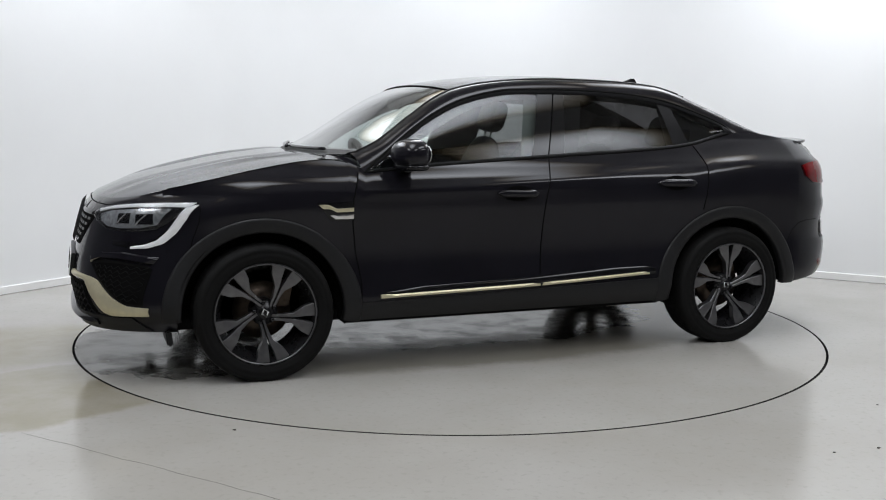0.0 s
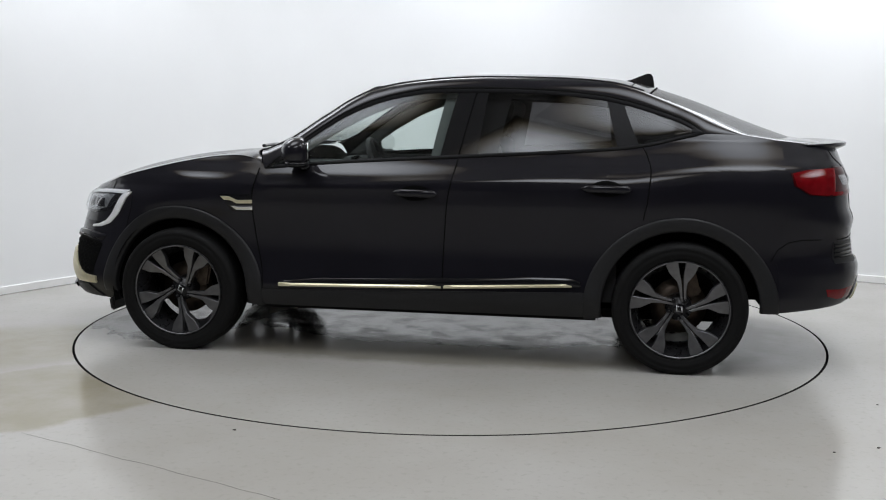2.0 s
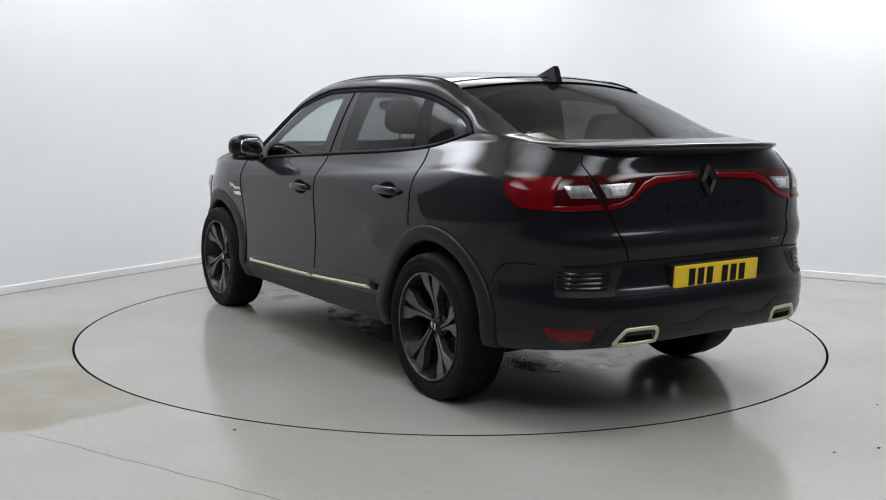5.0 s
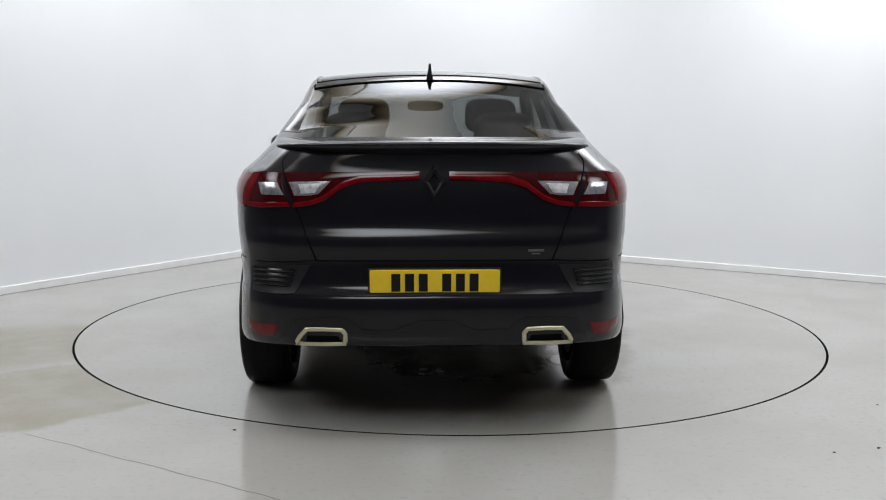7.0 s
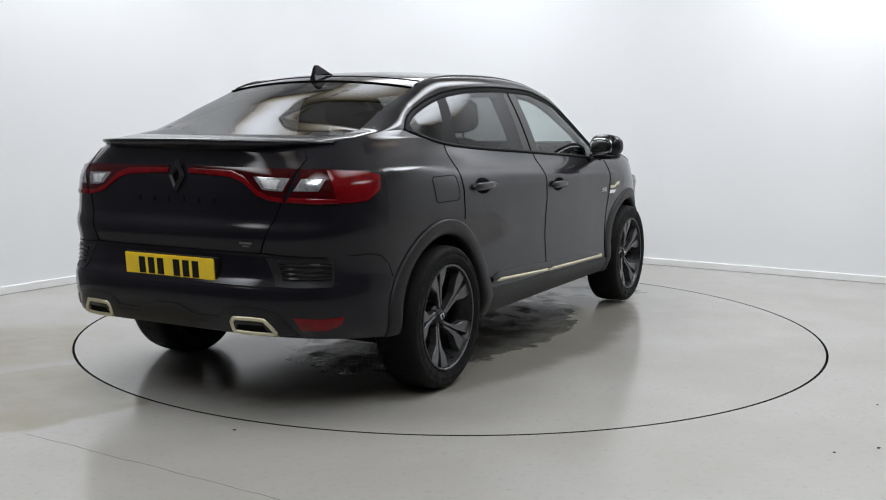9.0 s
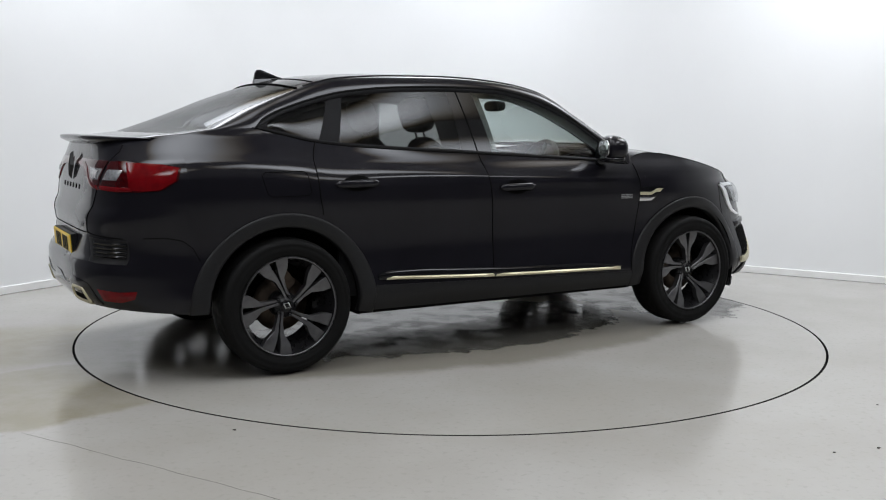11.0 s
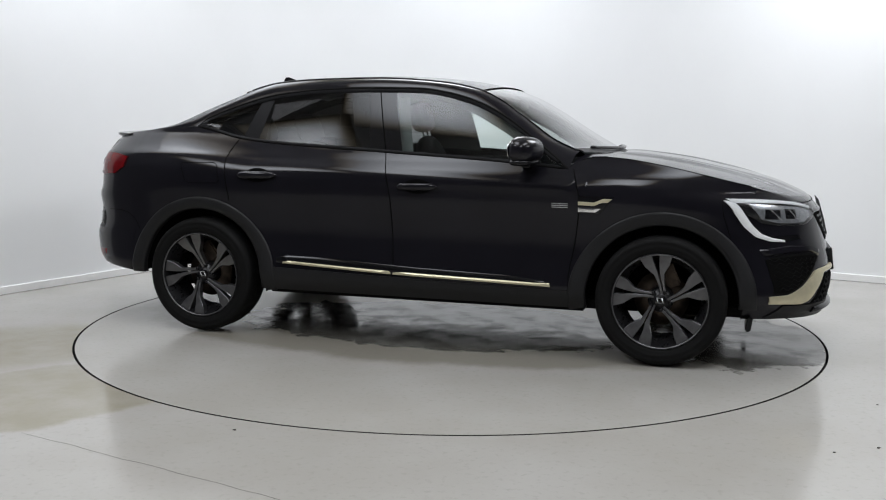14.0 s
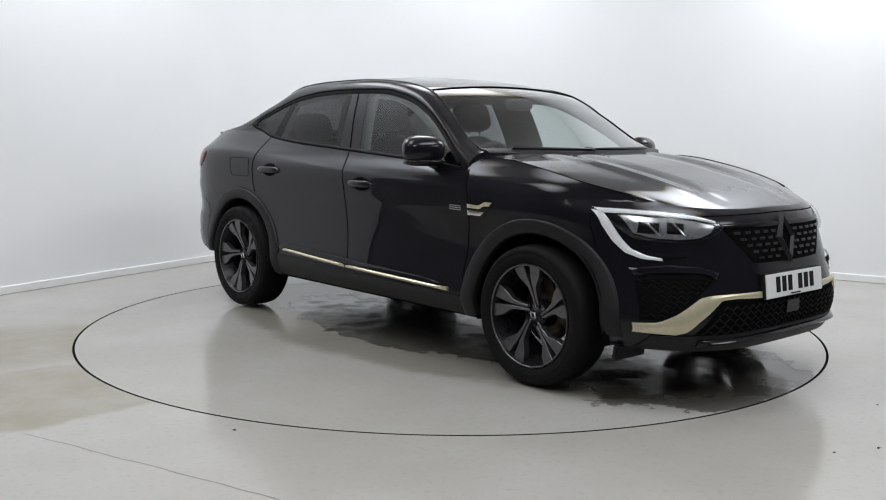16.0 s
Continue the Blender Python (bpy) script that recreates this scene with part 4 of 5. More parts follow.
def headlight(car, side):
    top = [(0.795, 0.890), (0.732, 0.887), (0.649, 0.879), (0.543, 0.864), (0.450, 0.838), (0.428, 0.815)]
    low = [(0.785, 0.850), (0.764, 0.802), (0.735, 0.762), (0.692, 0.750), (0.615, 0.745), (0.546, 0.752), (0.474, 0.782), (0.428, 0.808)]
    lamp = strip_on("headlight", top, low, on_nose_y, M_GLOSS, car, side, "LED headlight with white light signature", 30, 6, 0.002, 0.02)
    strip_on("chrome_housing", [(0.755, 0.862), (0.640, 0.852), (0.540, 0.840), (0.47, 0.818)], [(0.735, 0.785), (0.690, 0.765), (0.615, 0.760), (0.548, 0.766), (0.49, 0.79)], on_nose_y, M_LAMPGREY, lamp, side, "grey lamp reflector", 24, 5, 0.004, 0.002)
    for y0 in (0.69, 0.615):
        strip_on("lamp_cell", [(y0 + 0.028, 0.835), (y0 - 0.026, 0.830)], [(y0 + 0.036, 0.785), (y0 - 0.016, 0.782)], on_nose_y, M_GLOSS, lamp, side, "dark projector cell", 8, 4, 0.007, 0.002)
        strip_on("lamp_blade", [(y0 + 0.012, 0.83), (y0 + 0.004, 0.83)], [(y0 - 0.014, 0.778), (y0 - 0.022, 0.778)], on_nose_y, M_CHROME, lamp, side, "bright lamp blade", 6, 3, 0.009, 0.002)
    strip_on("light_bar", [(0.792, 0.889), (0.732, 0.886), (0.649, 0.878), (0.543, 0.862), (0.455, 0.838)], [(0.786, 0.868), (0.735, 0.868), (0.650, 0.862), (0.545, 0.848), (0.458, 0.828)], on_nose_y, M_WHITE, lamp, side, "white upper light bar", 28, 3, 0.010, 0.004)
    strip_on("light_hook", [(0.799, 0.882), (0.792, 0.816), (0.773, 0.743), (0.752, 0.692), (0.722, 0.670), (0.675, 0.664)], [(0.782, 0.874), (0.774, 0.817), (0.757, 0.755), (0.738, 0.709), (0.710, 0.686), (0.675, 0.676)], on_nose_y, M_WHITE, car, side, "white C-shaped daytime running light", 30, 4, 0.007, 0.006)
    strip_on("lamp_shadow", [(0.752, 0.752), (0.738, 0.722), (0.712, 0.697), (0.600, 0.700)], [(0.748, 0.706), (0.722, 0.680), (0.690, 0.664), (0.602, 0.680)], on_nose_y, M_GLOSS, car, side, "", 16, 4, 0.003, 0.003)
    strip_on("headlight_lens", top, low, on_nose_y, M_LENS, lamp, side, "clear headlight lens", 30, 6, 0.017, 0.0)


def tail_lamp(car, side):
    def th(z, x=None, y=None):
        return (tail_th(z, x, y), z)
    gate_y = 0.607
    top = [(gate_y - 0.004, 1.076), (0.45, 1.079), (0.30, 1.080), (0.06, 1.082)]
    low = [(0.566, 0.940), (0.50, 0.948), (0.44, 0.968), (0.37, 1.018), (0.30, 1.040), (0.06, 1.046)]
    inner = strip_on("tail_light_inner", top, low, on_tail_y, M_DEEPRED, car, side, "red tail light band across the tailgate", 34, 6, 0.004, 0.01)
    strip_on("red_band", [(0.562, 0.957), (0.50, 0.965), (0.44, 0.988), (0.37, 1.043), (0.30, 1.066), (0.06, 1.070)], [(0.568, 0.938), (0.50, 0.946), (0.44, 0.966), (0.37, 1.016), (0.30, 1.038), (0.06, 1.052)], on_tail_y, M_RED, inner, side, "bright red light guide", 34, 3, 0.008, 0.002)
    strip_on("white_lamp", [(0.585, 1.038), (0.50, 1.041), (0.415, 1.043)], [(0.562, 0.985), (0.50, 0.986), (0.465, 0.992)], on_tail_y, M_LAMPGREY, inner, side, "clear reversing lamp", 14, 4, 0.007, 0.002)
    strip_on("white_lamp", [(0.545, 1.030), (0.450, 1.034)], [(0.535, 0.992), (0.478, 0.996)], on_tail_y, M_CLEARLAMP, inner, side, "clear reversing lamp", 10, 4, 0.010, 0.002)
    t2 = [th(1.074, y=0.617), th(1.076, y=0.70), th(1.070, x=-2.06), th(1.062, x=-1.95), th(1.046, x=-1.875)]
    l2 = [th(0.938, y=0.578), th(0.932, y=0.70), th(0.932, x=-2.07), th(0.940, x=-1.97), th(0.985, x=-1.895)]
    outer = strip_on("tail_light_outer", t2, l2, on_tail, M_DEEPRED, car, side, "red wrap-round tail light", 34, 6, 0.005, 0.01)
    strip_on("red_band", [th(1.068, x=-2.10), th(1.066, x=-2.02), th(1.060, x=-1.95), th(1.046, x=-1.885)], [th(0.940, x=-2.10), th(0.938, x=-2.05), th(0.944, x=-1.975), th(0.985, x=-1.905)], on_tail, M_RED, outer, side, "bright red light guide", 20, 5, 0.009, 0.002)
    strip_on("red_band", [th(0.960, y=0.588), th(0.955, y=0.70), th(0.955, x=-2.09)], [th(0.940, y=0.580), th(0.934, y=0.70), th(0.936, x=-2.09)], on_tail, M_RED, outer, side, "bright red light guide", 16, 3, 0.009, 0.002)
    strip_on("white_lamp", [th(1.036, y=0.632), th(1.034, y=0.715)], [th(0.986, y=0.606), th(0.986, y=0.700)], on_tail, M_LAMPGREY, outer, side, "clear indicator lamp", 10, 4, 0.009, 0.002)
    seam([(gate_y + 0.006, 1.085), (0.590, 1.02), (0.556, 0.935), (0.476, 0.730)], on_tail_y, car, side, 0.0035)
    seam([(gate_y + 0.006, 1.085), (0.620, 1.12), (0.600, 1.15)], on_tail_y, car, side, 0.003)
    seam([(0.476, 0.729), (0.55, 0.722), (0.65, 0.716), (0.73, 0.712)], on_tail_y, car, side, 0.0028)
    # bumper grille panel with slats, and the low reflector
    panel = strip_on("bumper_grille", [(0.500, 0.708), (0.60, 0.705), (0.745, 0.700)], [(0.560, 0.597), (0.62, 0.592), (0.752, 0.590)], on_tail_y, M_CLAD, car, side, "matt black bumper side grille", 16, 5, 0.003, 0.006)
    for i, z in enumerate((0.685, 0.665, 0.645, 0.625)):
        strip_on("slat", [(0.560 + 0.006 * i, z + 0.006), (0.742, z + 0.004)], [(0.563 + 0.006 * i, z - 0.006), (0.742, z - 0.008)], on_tail_y, M_GLOSS, panel, side, "black slat", 10, 3, 0.011, 0.002)
    strip_on("rear_reflector", [th(0.468, y=0.632), th(0.458, y=0.73), th(0.462, x=-2.085)], [th(0.412, y=0.655), th(0.408, y=0.73), th(0.425, x=-2.095)], on_tail, M_RED, car, side, "red rear fog reflector", 14, 4, 0.006, 0.006)
    # exhaust trim
    ring = [(0.515, 0.455), (0.45, 0.458), (0.372, 0.456), (0.358, 0.440), (0.360, 0.396), (0.45, 0.393), (0.560, 0.392), (0.545, 0.42)]
    strip_on("exhaust_mouth", [(0.515, 0.450), (0.365, 0.450)], [(0.550, 0.397), (0.365, 0.397)], on_tail_y, M_SEAM, car, side, "dark exhaust opening", 8, 3, 0.009, 0.004)
    pts = []
    for i, (y, z) in enumerate(ring):
        y2, z2 = ring[(i + 1) % len(ring)]
        for k in range(4):
            a, b = y + (y2 - y) * k / 4, z + (z2 - z) * k / 4
            pts.append((float(tail_x(a, b)) - 0.004, side * a, b))
    tube("exhaust_trim", pts, 0.0105, M_GOLD, car, "satin gold exhaust trim", sides=8, closed=True)


def bars(parent, rows, where, mat, side=1, lift=0.004, name="character_bar"):
    """Writing as plain bars: rows of (u0, u1, z0, z1)."""
    for u0, u1, z0, z1 in rows:
        strip_on(name, [(u0, z1), (u1, z1)], [(u0, z0), (u1, z0)], where, mat, parent, side, "", 4, 2, lift, 0.001, soft=0)


def number_plate(car, x, z, tilt, mat, label, facing):
    """A plate 0.52 x 0.11 with plain bars for its characters."""
    m = pose(x, 0, z, 0, tilt, 0)
    plate = box("number_plate", 0.008, 0.52, 0.112, m, mat, car, label, 0.003)
    step = 0.052
    for c in (-3.35, -2.30, -1.25, 0.55, 1.60, 2.65):
        box("character_bar", 0.003, 0.036, 0.072, m @ pose(facing * 0.0045, (c + 0.35) * step, 0.004), M_INK, plate)
    box("maker_bar", 0.003, 0.085, 0.006, m @ pose(facing * 0.0045, 0.0, -0.047), M_INK, plate)
    return plate


def diamond(car, x, z, h, tilt, mat, facing, label):
    m = pose(x, 0, z, 0, tilt, 0)
    out = [(0, h / 2), (h * 0.30, 0), (0, -h / 2), (-h * 0.30, 0)]
    inn = [(a * 0.48, b * 0.52) for a, b in out]
    vs = []
    for (a, b), (c, d) in zip(out, inn):
        vs += [m @ Vector((0, a, b)), m @ Vector((facing * 0.016, (a + c) / 2, (b + d) / 2)), m @ Vector((facing * 0.006, c, d))]
    fs = [(i * 3 + j, i * 3 + j + 1, (i + 1) % 4 * 3 + j + 1, (i + 1) % 4 * 3 + j) for i in range(4) for j in range(2)]
    ob = mesh_object("badge", vs, fs, mat, car, label, smooth=False)
    me = ob.data
    bm = bmesh.new()
    bm.from_mesh(me)
    bmesh.ops.recalc_face_normals(bm, faces=bm.faces)
    bm.to_mesh(me)
    bm.free()


def front_face(car):
    g = strip_on("grille", [(0.430, 0.806), (0.25, 0.806), (0.0, 0.806), (-0.25, 0.806), (-0.430, 0.806)], [(0.285, 0.650), (0.14, 0.645), (0.0, 0.643), (-0.14, 0.645), (-0.285, 0.650)], on_nose_y, M_SEAM, car, 1, "black upper grille with rows of small blocks", 40, 6, 0.004, 0.01)
    strip_on("grille_bar", [(0.440, 0.826), (0.2, 0.826), (-0.2, 0.826), (-0.440, 0.826)], [(0.420, 0.808), (0.2, 0.806), (-0.2, 0.806), (-0.420, 0.808)], on_nose_y, M_GLOSS, car, 1, "gloss black bar over the grille", 40, 3, 0.012, 0.008)
    for r in range(5):
        z = 0.785 - 0.029 * r
        half = 0.395 - 0.032 * r
        n = 12 - r
        for i in range(n):
            y = -half + 2 * half * (i + 0.5) / n
            if abs(y) < 0.055:
                continue
            w = half / n * 0.62
            strip_on("grille_block", [(y + w, z + 0.006), (y - w, z + 0.006)], [(y + w * 0.9, z - 0.006), (y - w * 0.9, z - 0.006)], on_nose_y, M_GRILLE if r < 4 else M_GLOSS, g, 1, "", 3, 2, 0.012, 0.002)
    diamond(car, float(front_x(0.76)) + 0.008, 0.752, 0.265, -16, M_BADGE, 1, "gloss black diamond badge")
    number_plate(car, 2.252, 0.540, -7, M_PLATE, "white front number plate with dark bars", 1)
    box("plate_holder", 0.02, 0.54, 0.12, pose(2.242, 0, 0.540, 0, -7, 0), M_CLAD, car, "", 0.003)
    for side in (1, -1):
        strip_on("gold_blade", [(0.785, 0.388), (0.735, 0.396), (0.689, 0.429), (0.594, 0.507), (0.546, 0.518), (0.452, 0.522), (0.270, 0.521)], [(0.780, 0.352), (0.683, 0.347), (0.650, 0.360), (0.610, 0.407), (0.510, 0.495), (0.44, 0.500), (0.270, 0.492)], on_nose_y, M_GOLD, car, side, "satin gold bumper blade", 36, 4, 0.016, 0.01)
        strip_on("air_inlet", [(0.740, 0.585), (0.66, 0.603), (0.575, 0.603), (0.516, 0.582)], [(0.776, 0.395), (0.735, 0.402), (0.690, 0.436), (0.596, 0.514)], on_nose_y, M_LINER, car, side, "matt black air curtain inlet", 18, 6, 0.003, 0.006)
        inlet = strip_on("inlet_mesh", [(0.750, 0.575), (0.66, 0.592), (0.585, 0.592), (0.530, 0.578)], [(0.772, 0.405), (0.735, 0.408), (0.690, 0.442), (0.605, 0.512)], on_nose_y, M_SEAM, car, side, "black mesh of the side inlet", 14, 5, 0.005, 0.002)
        for k in range(8):
            z0 = 0.425 + 0.021 * k
            y0, y1 = float(np.interp(z0, [0.40, 0.436, 0.514, 0.582], [0.735, 0.69, 0.60, 0.535])) + 0.012, 0.762 - 0.10 * (z0 - 0.42)
            n = max(4, int((y1 - y0) / 0.013))
            pts = []
            for q in range(n + 1):
                y, z = y0 + (y1 - y0) * q / n, z0 + (0.008 if (q + k) % 2 else -0.008)
                pts.append((float(nose_x(y, z)) + 0.007, side * y, z))
            tube("mesh_bar", pts, 0.0032, M_LINER, inlet, sides=4)
        strip_on("inlet_brow", [(0.752, 0.628), (0.66, 0.648), (0.57, 0.644), (0.495, 0.612)], [(0.746, 0.592), (0.66, 0.607), (0.575, 0.607), (0.512, 0.584)], on_nose_y, M_PAINT, car, side, "gloss black brow over the side inlet", 22, 6, 0.016, 0.01, soft=0.8)
        box("air_deflector", 0.03, 0.22, 0.075, pose(1.815, side * 0.68, 0.232, 0, 8, 0), M_CLAD, car, "", 0.008)
    low = strip_on("lower_grille", [(0.505, 0.488), (0.25, 0.486), (0.0, 0.484), (-0.25, 0.486), (-0.505, 0.488)], [(0.620, 0.345), (0.3, 0.345), (0.0, 0.345), (-0.3, 0.345), (-0.620, 0.345)], on_nose_y, M_SEAM, car, 1, "black honeycomb lower grille", 40, 5, 0.003, 0.01)
    # honeycomb as crossing bars
    for r in range(5):
        z0 = 0.352 + 0.026 * r
        half = 0.60 - 0.022 * r
        pts = []
        for i in range(41):
            y = -half + 2 * half * i / 40
            z = z0 + (0.010 if i % 2 else -0.010)
            pts.append((float(nose_x(y, z)) + 0.005, y, z))
        tube("honeycomb_bar", pts, 0.0042, M_FRAME, low, sides=4)
    box("sensor_cover", 0.012, 0.12, 0.062, pose(float(front_x(0.44)) + 0.006, 0, 0.43, 0, 0, 0), M_GLOSS, car, "", 0.004)
    lip = [(y, 0.340) for y in np.linspace(0.74, -0.74, 25)]
    strip_on("front_lip", lip, [(y, 0.268) for y in np.linspace(0.74, -0.74, 25)], on_nose_y, M_CLAD, car, 1, "matt black front lip", 48, 4, 0.012, 0.01)
    strip_on("lip_blade", [(y, 0.330 - 0.02 * abs(y) ** 2) for y in np.linspace(0.60, -0.60, 25)], [(y, 0.306 - 0.02 * abs(y) ** 2) for y in np.linspace(0.60, -0.60, 25)], on_nose_y, M_GLOSS, car, 1, "gloss black splitter blade", 48, 3, 0.034, 0.01)
    for side in (1, -1):
        seam([(1.735, 0.50), (1.72, 0.60), (1.70, 0.70), (1.665, 0.80), (1.655, 0.87)], on_side, car, side, 0.0022)
        seam([(-1.80, 0.60), (-1.83, 0.66), (-1.88, 0.70), (-1.95, 0.715), (-2.05, 0.715)], on_side, car, side, 0.0022)
    # bonnet edge line
    for side in (1, -1):
        pts = [(x, side * (float(side_y(x, float(top_z(x)))) - 0.001), float(top_z(x)) + 0.001) for x in np.linspace(0.93, 1.80, 40)]
        tube("bonnet_gap", pts, 0.0028, M_SEAM, car, sides=5)
    pts = [(float(nose_x(y, 0.868 - 0.01 * abs(y))) + 0.001, y, 0.868 - 0.01 * abs(y)) for y in np.linspace(-0.70, 0.70, 50)]
    tube("bonnet_gap", pts, 0.003, M_SEAM, car, sides=5)


def rear_face(car):
    number_plate(car, float(rear_x(0.66)) - 0.022, 0.640, -4, M_YELLOW, "yellow rear number plate with dark bars", -1)
    box("plate_holder", 0.03, 0.535, 0.118, pose(float(rear_x(0.66)) - 0.006, 0, 0.640, 0, -4, 0), M_CLAD, car, "", 0.003)
    diamond(car, float(rear_x(1.04)) - 0.010, 1.040, 0.150, 6, M_BADGE, -1, "gloss black diamond badge")
    bars(car, [(0.25 - 0.087 * i, 0.215 - 0.087 * i, 0.924, 0.948) for i in range(6)], on_tail_y, M_PAINT, name="letter_bar")
    bars(car, [(-0.375, -0.440, 0.763, 0.772), (-0.39, -0.425, 0.752, 0.757)], on_tail_y, M_ALLOY, lift=0.003, name="letter_bar")
    seam([(y, 0.727) for y in np.linspace(0.476, -0.476, 12)], on_tail_y, car, 1, 0.003)
    up = [(0.62, 0.425), (0.575, 0.490), (0.50, 0.504), (0.385, 0.508), (0.345, 0.50), (0.29, 0.458), (0.16, 0.455), (0.10, 0.480), (0.065, 0.494)]
    up = up + [(-y, z) for y, z in reversed(up)]
    strip_on("rear_diffuser", up, [(y, 0.392) for y in np.linspace(0.64, -0.64, 18)], on_tail_y, M_GLOSS, car, 1, "gloss black lower bumper panel", 90, 5, 0.008, 0.008)
    for side in (1, -1):
        hi = [(tail_th(0.594, x=-1.83) * k / 12, 0.594) for k in range(13)]
        lo = [(tail_th(0.36, x=-1.83) * k / 12, 0.395 - 0.045 * (k / 12) ** 2) for k in range(13)]
        strip_on("rear_bumper_lower", hi, lo, on_tail, M_PAINT, car, side, "black lower bumper skin", 50, 8, 0.0025, 0.002)
    # spoiler lip along the boot
    vs, n = [], 41
    for i in range(n):
        y = -0.66 + 1.32 * i / (n - 1)
        e = abs(y) / 0.66
        fat = 1 - e ** 4
        base = float(tail_x(y, 1.17))
        tip = base - 0.062 * fat
        zt = 1.190 + 0.008 * fat - 0.004 * e
        for dx, z in ((0.16, zt - 0.012 * fat), (0.10, zt + 0.003 * fat), (0.03, zt + 0.004 * fat), (0.003, zt), (0.0, zt - 0.006), (0.004, zt - 0.006 - 0.014 * fat), (0.03 * fat + 0.01, zt - 0.01 - 0.028 * fat), (0.085 * fat + 0.01, zt - 0.012 - 0.05 * fat)):
            vs.append((tip + dx, y, z))
    mesh_object("boot_spoiler", vs, grid_faces(n, 8, True), M_PAINT, car, "gloss black boot lip spoiler")
    # tow cover and exhaust box under the bumper
    box("rear_silencer", 0.30, 0.60, 0.10, pose(-2.0, 0.1, 0.42), M_LINER, car, "", 0.03)
    # fuel flap on the right flank and a small sticker on the door
    flap = [(-1.475, 1.020), (-1.27, 1.022), (-1.250, 1.010), (-1.232, 0.915), (-1.25, 0.900), (-1.44, 0.898), (-1.462, 0.91), (-1.49, 1.005), (-1.475, 1.020)]
    seam(flap, on_side, car, -1, 0.0022, 60)
    for i in range(3):
        bars(car, [(0.775, 0.862, 0.842 - 0.010 * i, 0.847 - 0.010 * i)], on_side, M_LAMPGREY, -1, 0.002, "sticker_bar")


def roof_bits(car):
    vs = []
    prof = [(-1.05, 0.0), (-1.09, 0.016), (-1.14, 0.048), (-1.185, 0.076), (-1.206, 0.080), (-1.218, 0.066), (-1.224, 0.03), (-1.228, 0.0)]
    for side in (1, -1):
        for x, h in prof:
            base = float(spine(x)) - 0.002
            vs.append((x, side * (0.005 + 0.014 * (1 - h / 0.084) ** 2 * min(1, (-1.05 - x) / 0.05)), base + h * 0.96))
    k = len(prof)
    fs = [(i, i + 1, k + i + 1, k + i) for i in range(k - 1)] + [tuple(range(k)), tuple(range(k, 2 * k))[::-1]]
    mesh_object("roof_antenna", vs, fs, M_GLOSS, car, "gloss black shark-fin antenna", smooth=False)
    # dark seams where glass meets the roof, and drip rails
    for X in (0.36, -1.24):
        pts = [(x, y, z + 0.001) for x, y, z in (crown(X, f) for f in np.linspace(0, 1, 20))]
        tube("glass_seal", [(x, -y, z) for x, y, z in reversed(pts[1:])] + pts, 0.006, M_SEAM, car, sides=5)
    pts = [(x, y, z + 0.001) for x, y, z in (crown(-1.12, f) for f in np.linspace(0, 1, 20))]
    tube("roof_seam", [(x, -y, z) for x, y, z in reversed(pts[1:])] + pts, 0.003, M_SEAM, car, sides=5)
    for side in (1, -1):
        pts = [crown(X, 1.0) for X in np.linspace(1.05, -1.20, 70)]
        tube("drip_rail", [(x, side * y, z + 0.001) for x, y, z in pts], 0.006, M_GLOSS, car, sides=6)
    # wipers in the scuttle
    vs = []
    scuttle = []
    for f in np.linspace(-1, 1, 31):
        a, b = crown(1.055, abs(f)), crown(1.0, abs(f))
        s = 1 if f >= 0 else -1
        vs += [(a[0] + 0.02, s * a[1], a[2] - 0.006), (a[0], s * a[1], a[2] + 0.006), (b[0] - 0.02, s * b[1], b[2] + 0.004)]
    mesh_object("scuttle_panel", vs, grid_faces(31, 3), M_CLAD, car, "matt black scuttle panel")
    for y0, y1 in ((0.52, -0.10), (-0.05, -0.58)):
        pts = []
        for i in range(13):
            u = i / 12
            y = y0 + (y1 - y0) * u
            x, yy, z = crown(1.045 - 0.02 * u, min(1, abs(y) / 0.70))
            pts.append((x + 0.015, y, z + 0.020 - 0.004 * u))
        tube("wiper", pts, 0.010, M_GLOSS, car, "black wiper blade and arm", sides=6)


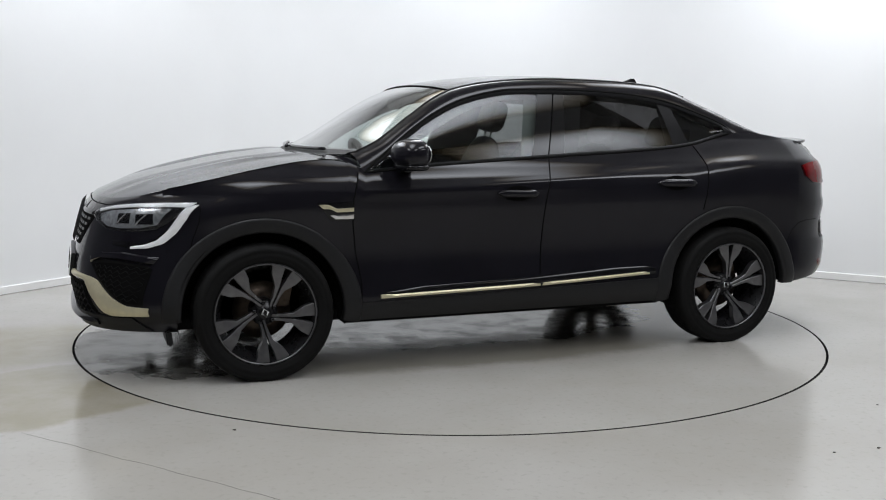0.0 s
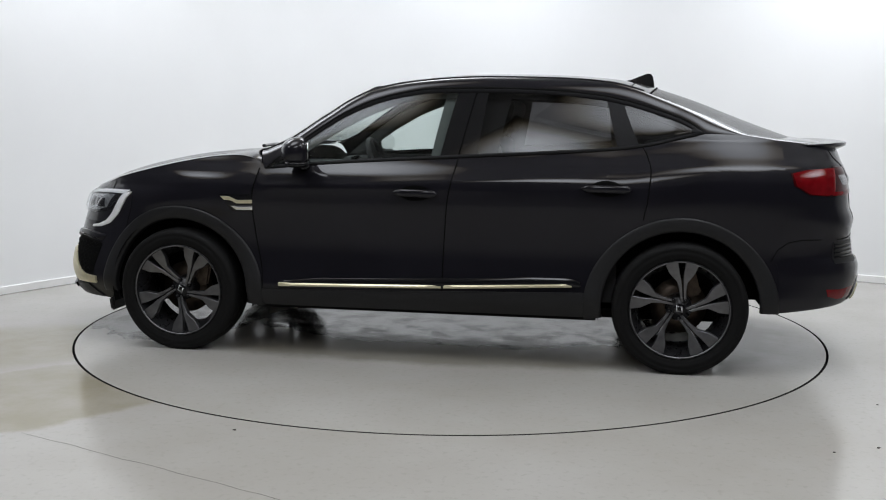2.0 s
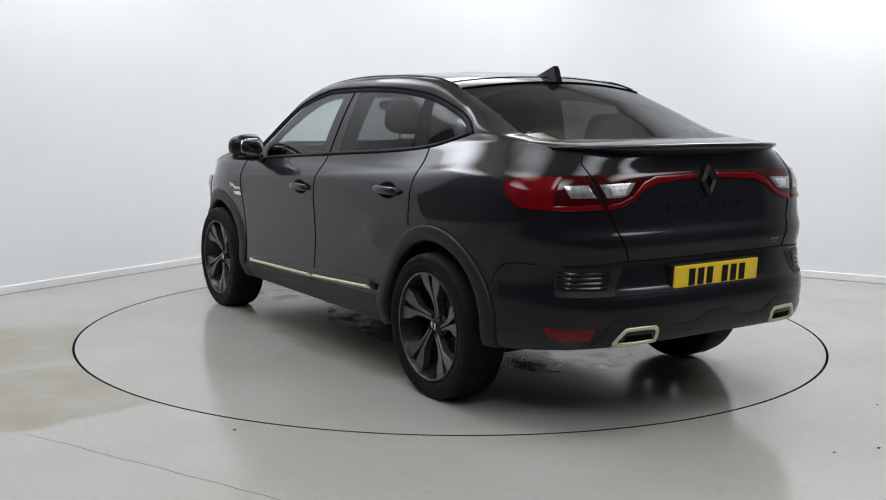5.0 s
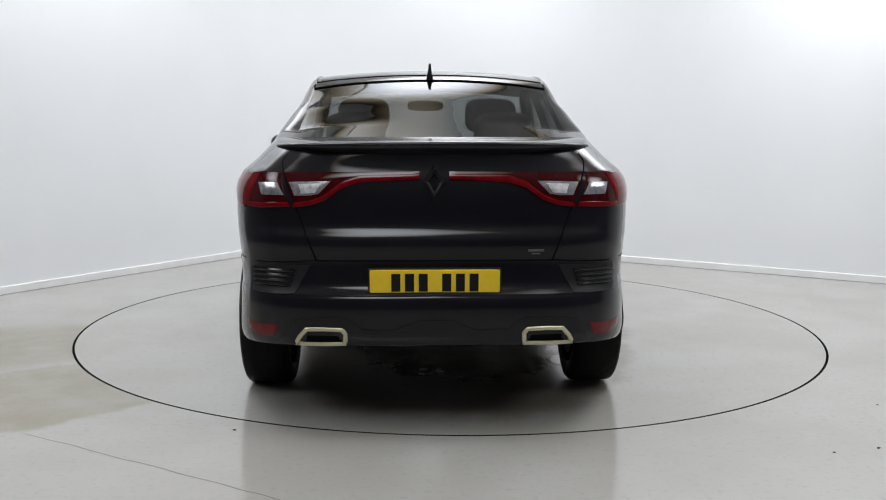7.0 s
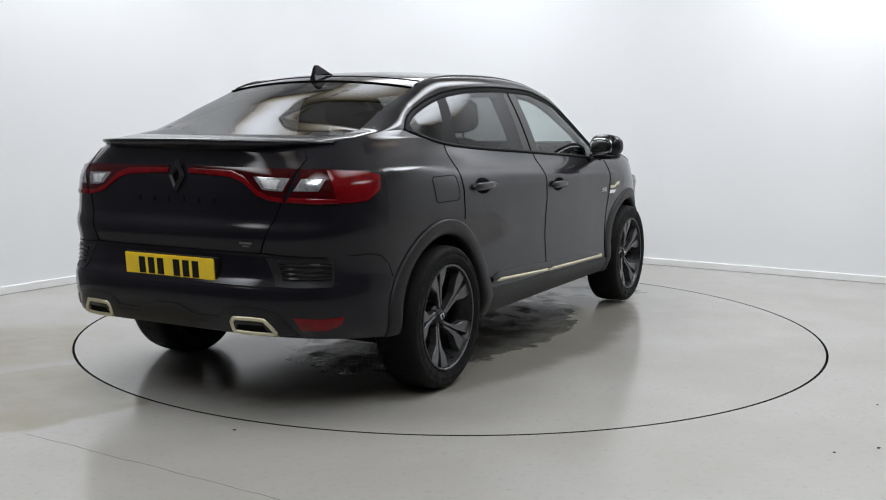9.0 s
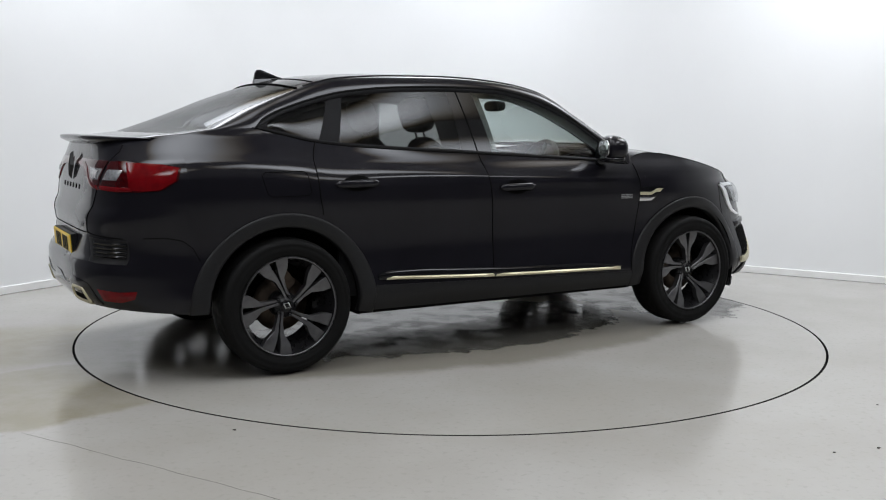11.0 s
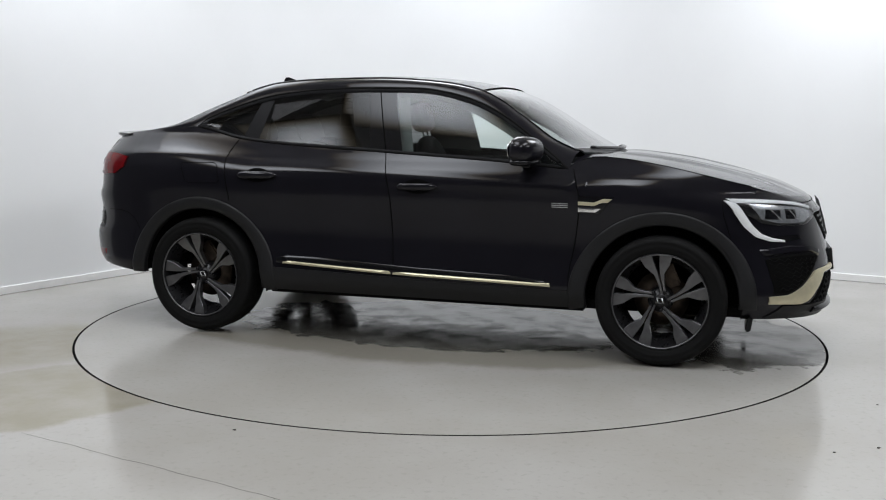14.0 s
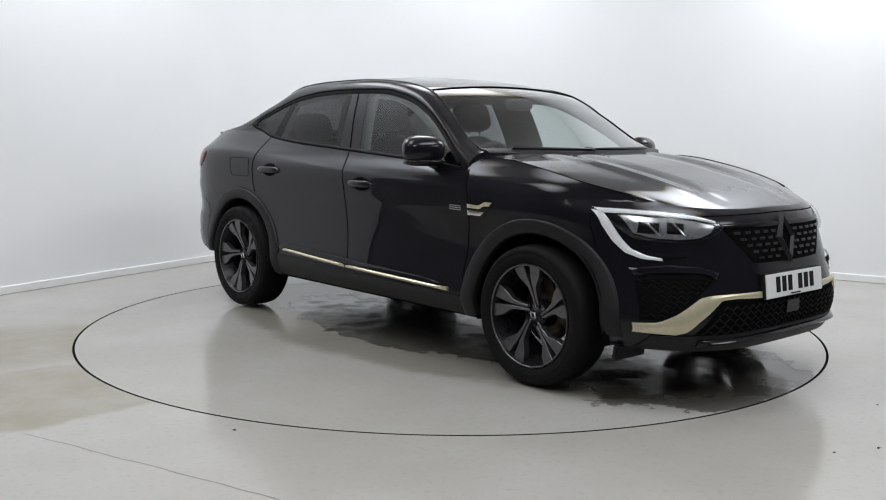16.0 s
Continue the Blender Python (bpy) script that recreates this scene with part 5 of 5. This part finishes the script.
def cabin(car):
    """Seats, dashboard and lining, seen through the glass."""
    crown_lining = []
    cols = list(np.linspace(0.30, -1.20, 12))
    for X in cols:
        for i in range(-8, 9):
            x, y, z = crown(X, abs(i) / 8)
            crown_lining.append((x, math.copysign(y, i) if i else 0.0, z - 0.03))
    mesh_object("headliner", crown_lining, grid_faces(len(cols), 17), M_HEADLINER, car, "grey roof lining")
    dash = rounded_blob("dashboard", (0.88, 0, 0.87), (0.30, 0.74, 0.16), M_TRIM, car, 4.0, "dark dashboard")
    rounded_blob("instrument_cowl", (0.66, -0.37, 1.005), (0.09, 0.17, 0.05), M_TRIM, dash, 3.0)
    box("touchscreen", 0.02, 0.16, 0.20, pose(0.60, -0.02, 0.97, 0, -15, 0), M_GLOSS, dash, "dark centre touchscreen", 0.008)
    wheel_m = pose(0.50, -0.37, 0.99, 0, -65, 0)
    ring = [wheel_m @ Vector((0.185 * math.cos(a), 0.185 * math.sin(a), 0)) for a in np.linspace(0, 2 * math.pi, 33)[:-1]]
    sw = tube("steering_wheel", ring, 0.017, M_TRIM, car, "dark leather steering wheel", sides=8, closed=True)
    rounded_blob("steering_boss", wheel_m @ Vector((0, 0, -0.02)), (0.05, 0.10, 0.05), M_TRIM, sw, 2.6)
    for a in (0, 180, 270):
        e = Vector((0.175 * math.cos(radians(a + 90)), 0.175 * math.sin(radians(a + 90)), 0))
        tube("steering_spoke", [wheel_m @ Vector((0, 0, -0.01)), wheel_m @ e], 0.014, M_TRIM, sw)
    rounded_blob("inner_mirror", (0.42, 0, 1.385), (0.02, 0.12, 0.035), M_TRIM, car, 3.0, "black interior mirror")

    def seat(name, x, y, w, lean, base_z, back_h, head_gap):
        s = rounded_blob(name, (x, y, base_z), (0.26, w, 0.09), M_SEAT, car, 3.2, "dark cloth seat")
        m = pose(0, 0, 0, 0, lean, 0)
        back = Vector((x - 0.26, y, base_z + 0.05))
        rounded_blob("seat_back", back + m @ Vector((0, 0, back_h / 2)), (0.075, w, back_h / 2), M_SEAT, s, 3.0, "", lambda a, b, c: (a, b * (1 - 0.22 * max(0, c)), c), m=m)
        top = back + m @ Vector((0, 0, back_h))
        rounded_blob("headrest", top + m @ Vector((0.005, 0, head_gap + 0.085)), (0.055, min(w, 0.15), 0.10), M_SEAT, s, 3.6, "", m=m)
        for dy in (-0.05, 0.05):
            tube("headrest_post", [top + m @ Vector((0, dy, -0.05)), top + m @ Vector((0, dy, head_gap + 0.03))], 0.006, M_CHROME, s)

    for y in (0.37, -0.37):
        seat("front_seat", 0.10, y, 0.245, -17, 0.56, 0.60, 0.05)
        seat("rear_seat", -0.72, y, 0.30, -22, 0.60, 0.52, 0.015)
    rounded_blob("rear_seat_middle", (-1.12, 0, 0.85), (0.07, 0.12, 0.26), M_SEAT, car, 3.0, "dark cloth middle seat back", m=pose(0, 0, 0, 0, -22, 0))
    box("boot_floor", 0.95, 1.3, 0.04, pose(-1.66, 0, 0.80), M_TRIM, car, "dark boot cover")
    for side in (1, -1):
        box("inner_quarter", 0.55, 0.03, 0.28, pose(-1.45, side * 0.68, 0.96), M_TRIM, car, "")


build_room()
turntable = build_turntable()
car = build_car()
add_wheels(car)
details(car)
cabin(car)

PIVOT = (-0.001, -0.147)
ANGLES = [201.23, 193.71, 185.61, 178.06, 170.35, 162.86, 154.88, 147.01, 139.23, 131.46, 123.69, 115.97, 107.89, 100.45, 92.3, 84.85, 76.87, 69.47, 61.53, 54.03, 45.94, 38.17, 30.39, 22.62, 15.09, 7.24, -0.96, -8.57, -16.35, -23.84, -31.96, -39.53, -47.51]


def motions():
    """Turntable and car turn together about the turntable's centre."""
    table_rows, car_rows = [], []
    for i, a in enumerate(ANGLES):
        r = radians(a)
        x = -(PIVOT[0] * math.cos(r) - PIVOT[1] * math.sin(r))
        y = -(PIVOT[0] * math.sin(r) + PIVOT[1] * math.cos(r))
        table_rows.append((0.5 * i, pose(x * 0, y * 0, 0, 0, 0, a)))
        car_rows.append((0.5 * i, pose(x, y, 0.0, 0, 0, a) @ pose(0, 0, 0, -0.45, 0, 0)))
    walk(turntable, table_rows)
    walk(car, car_rows)


motions()
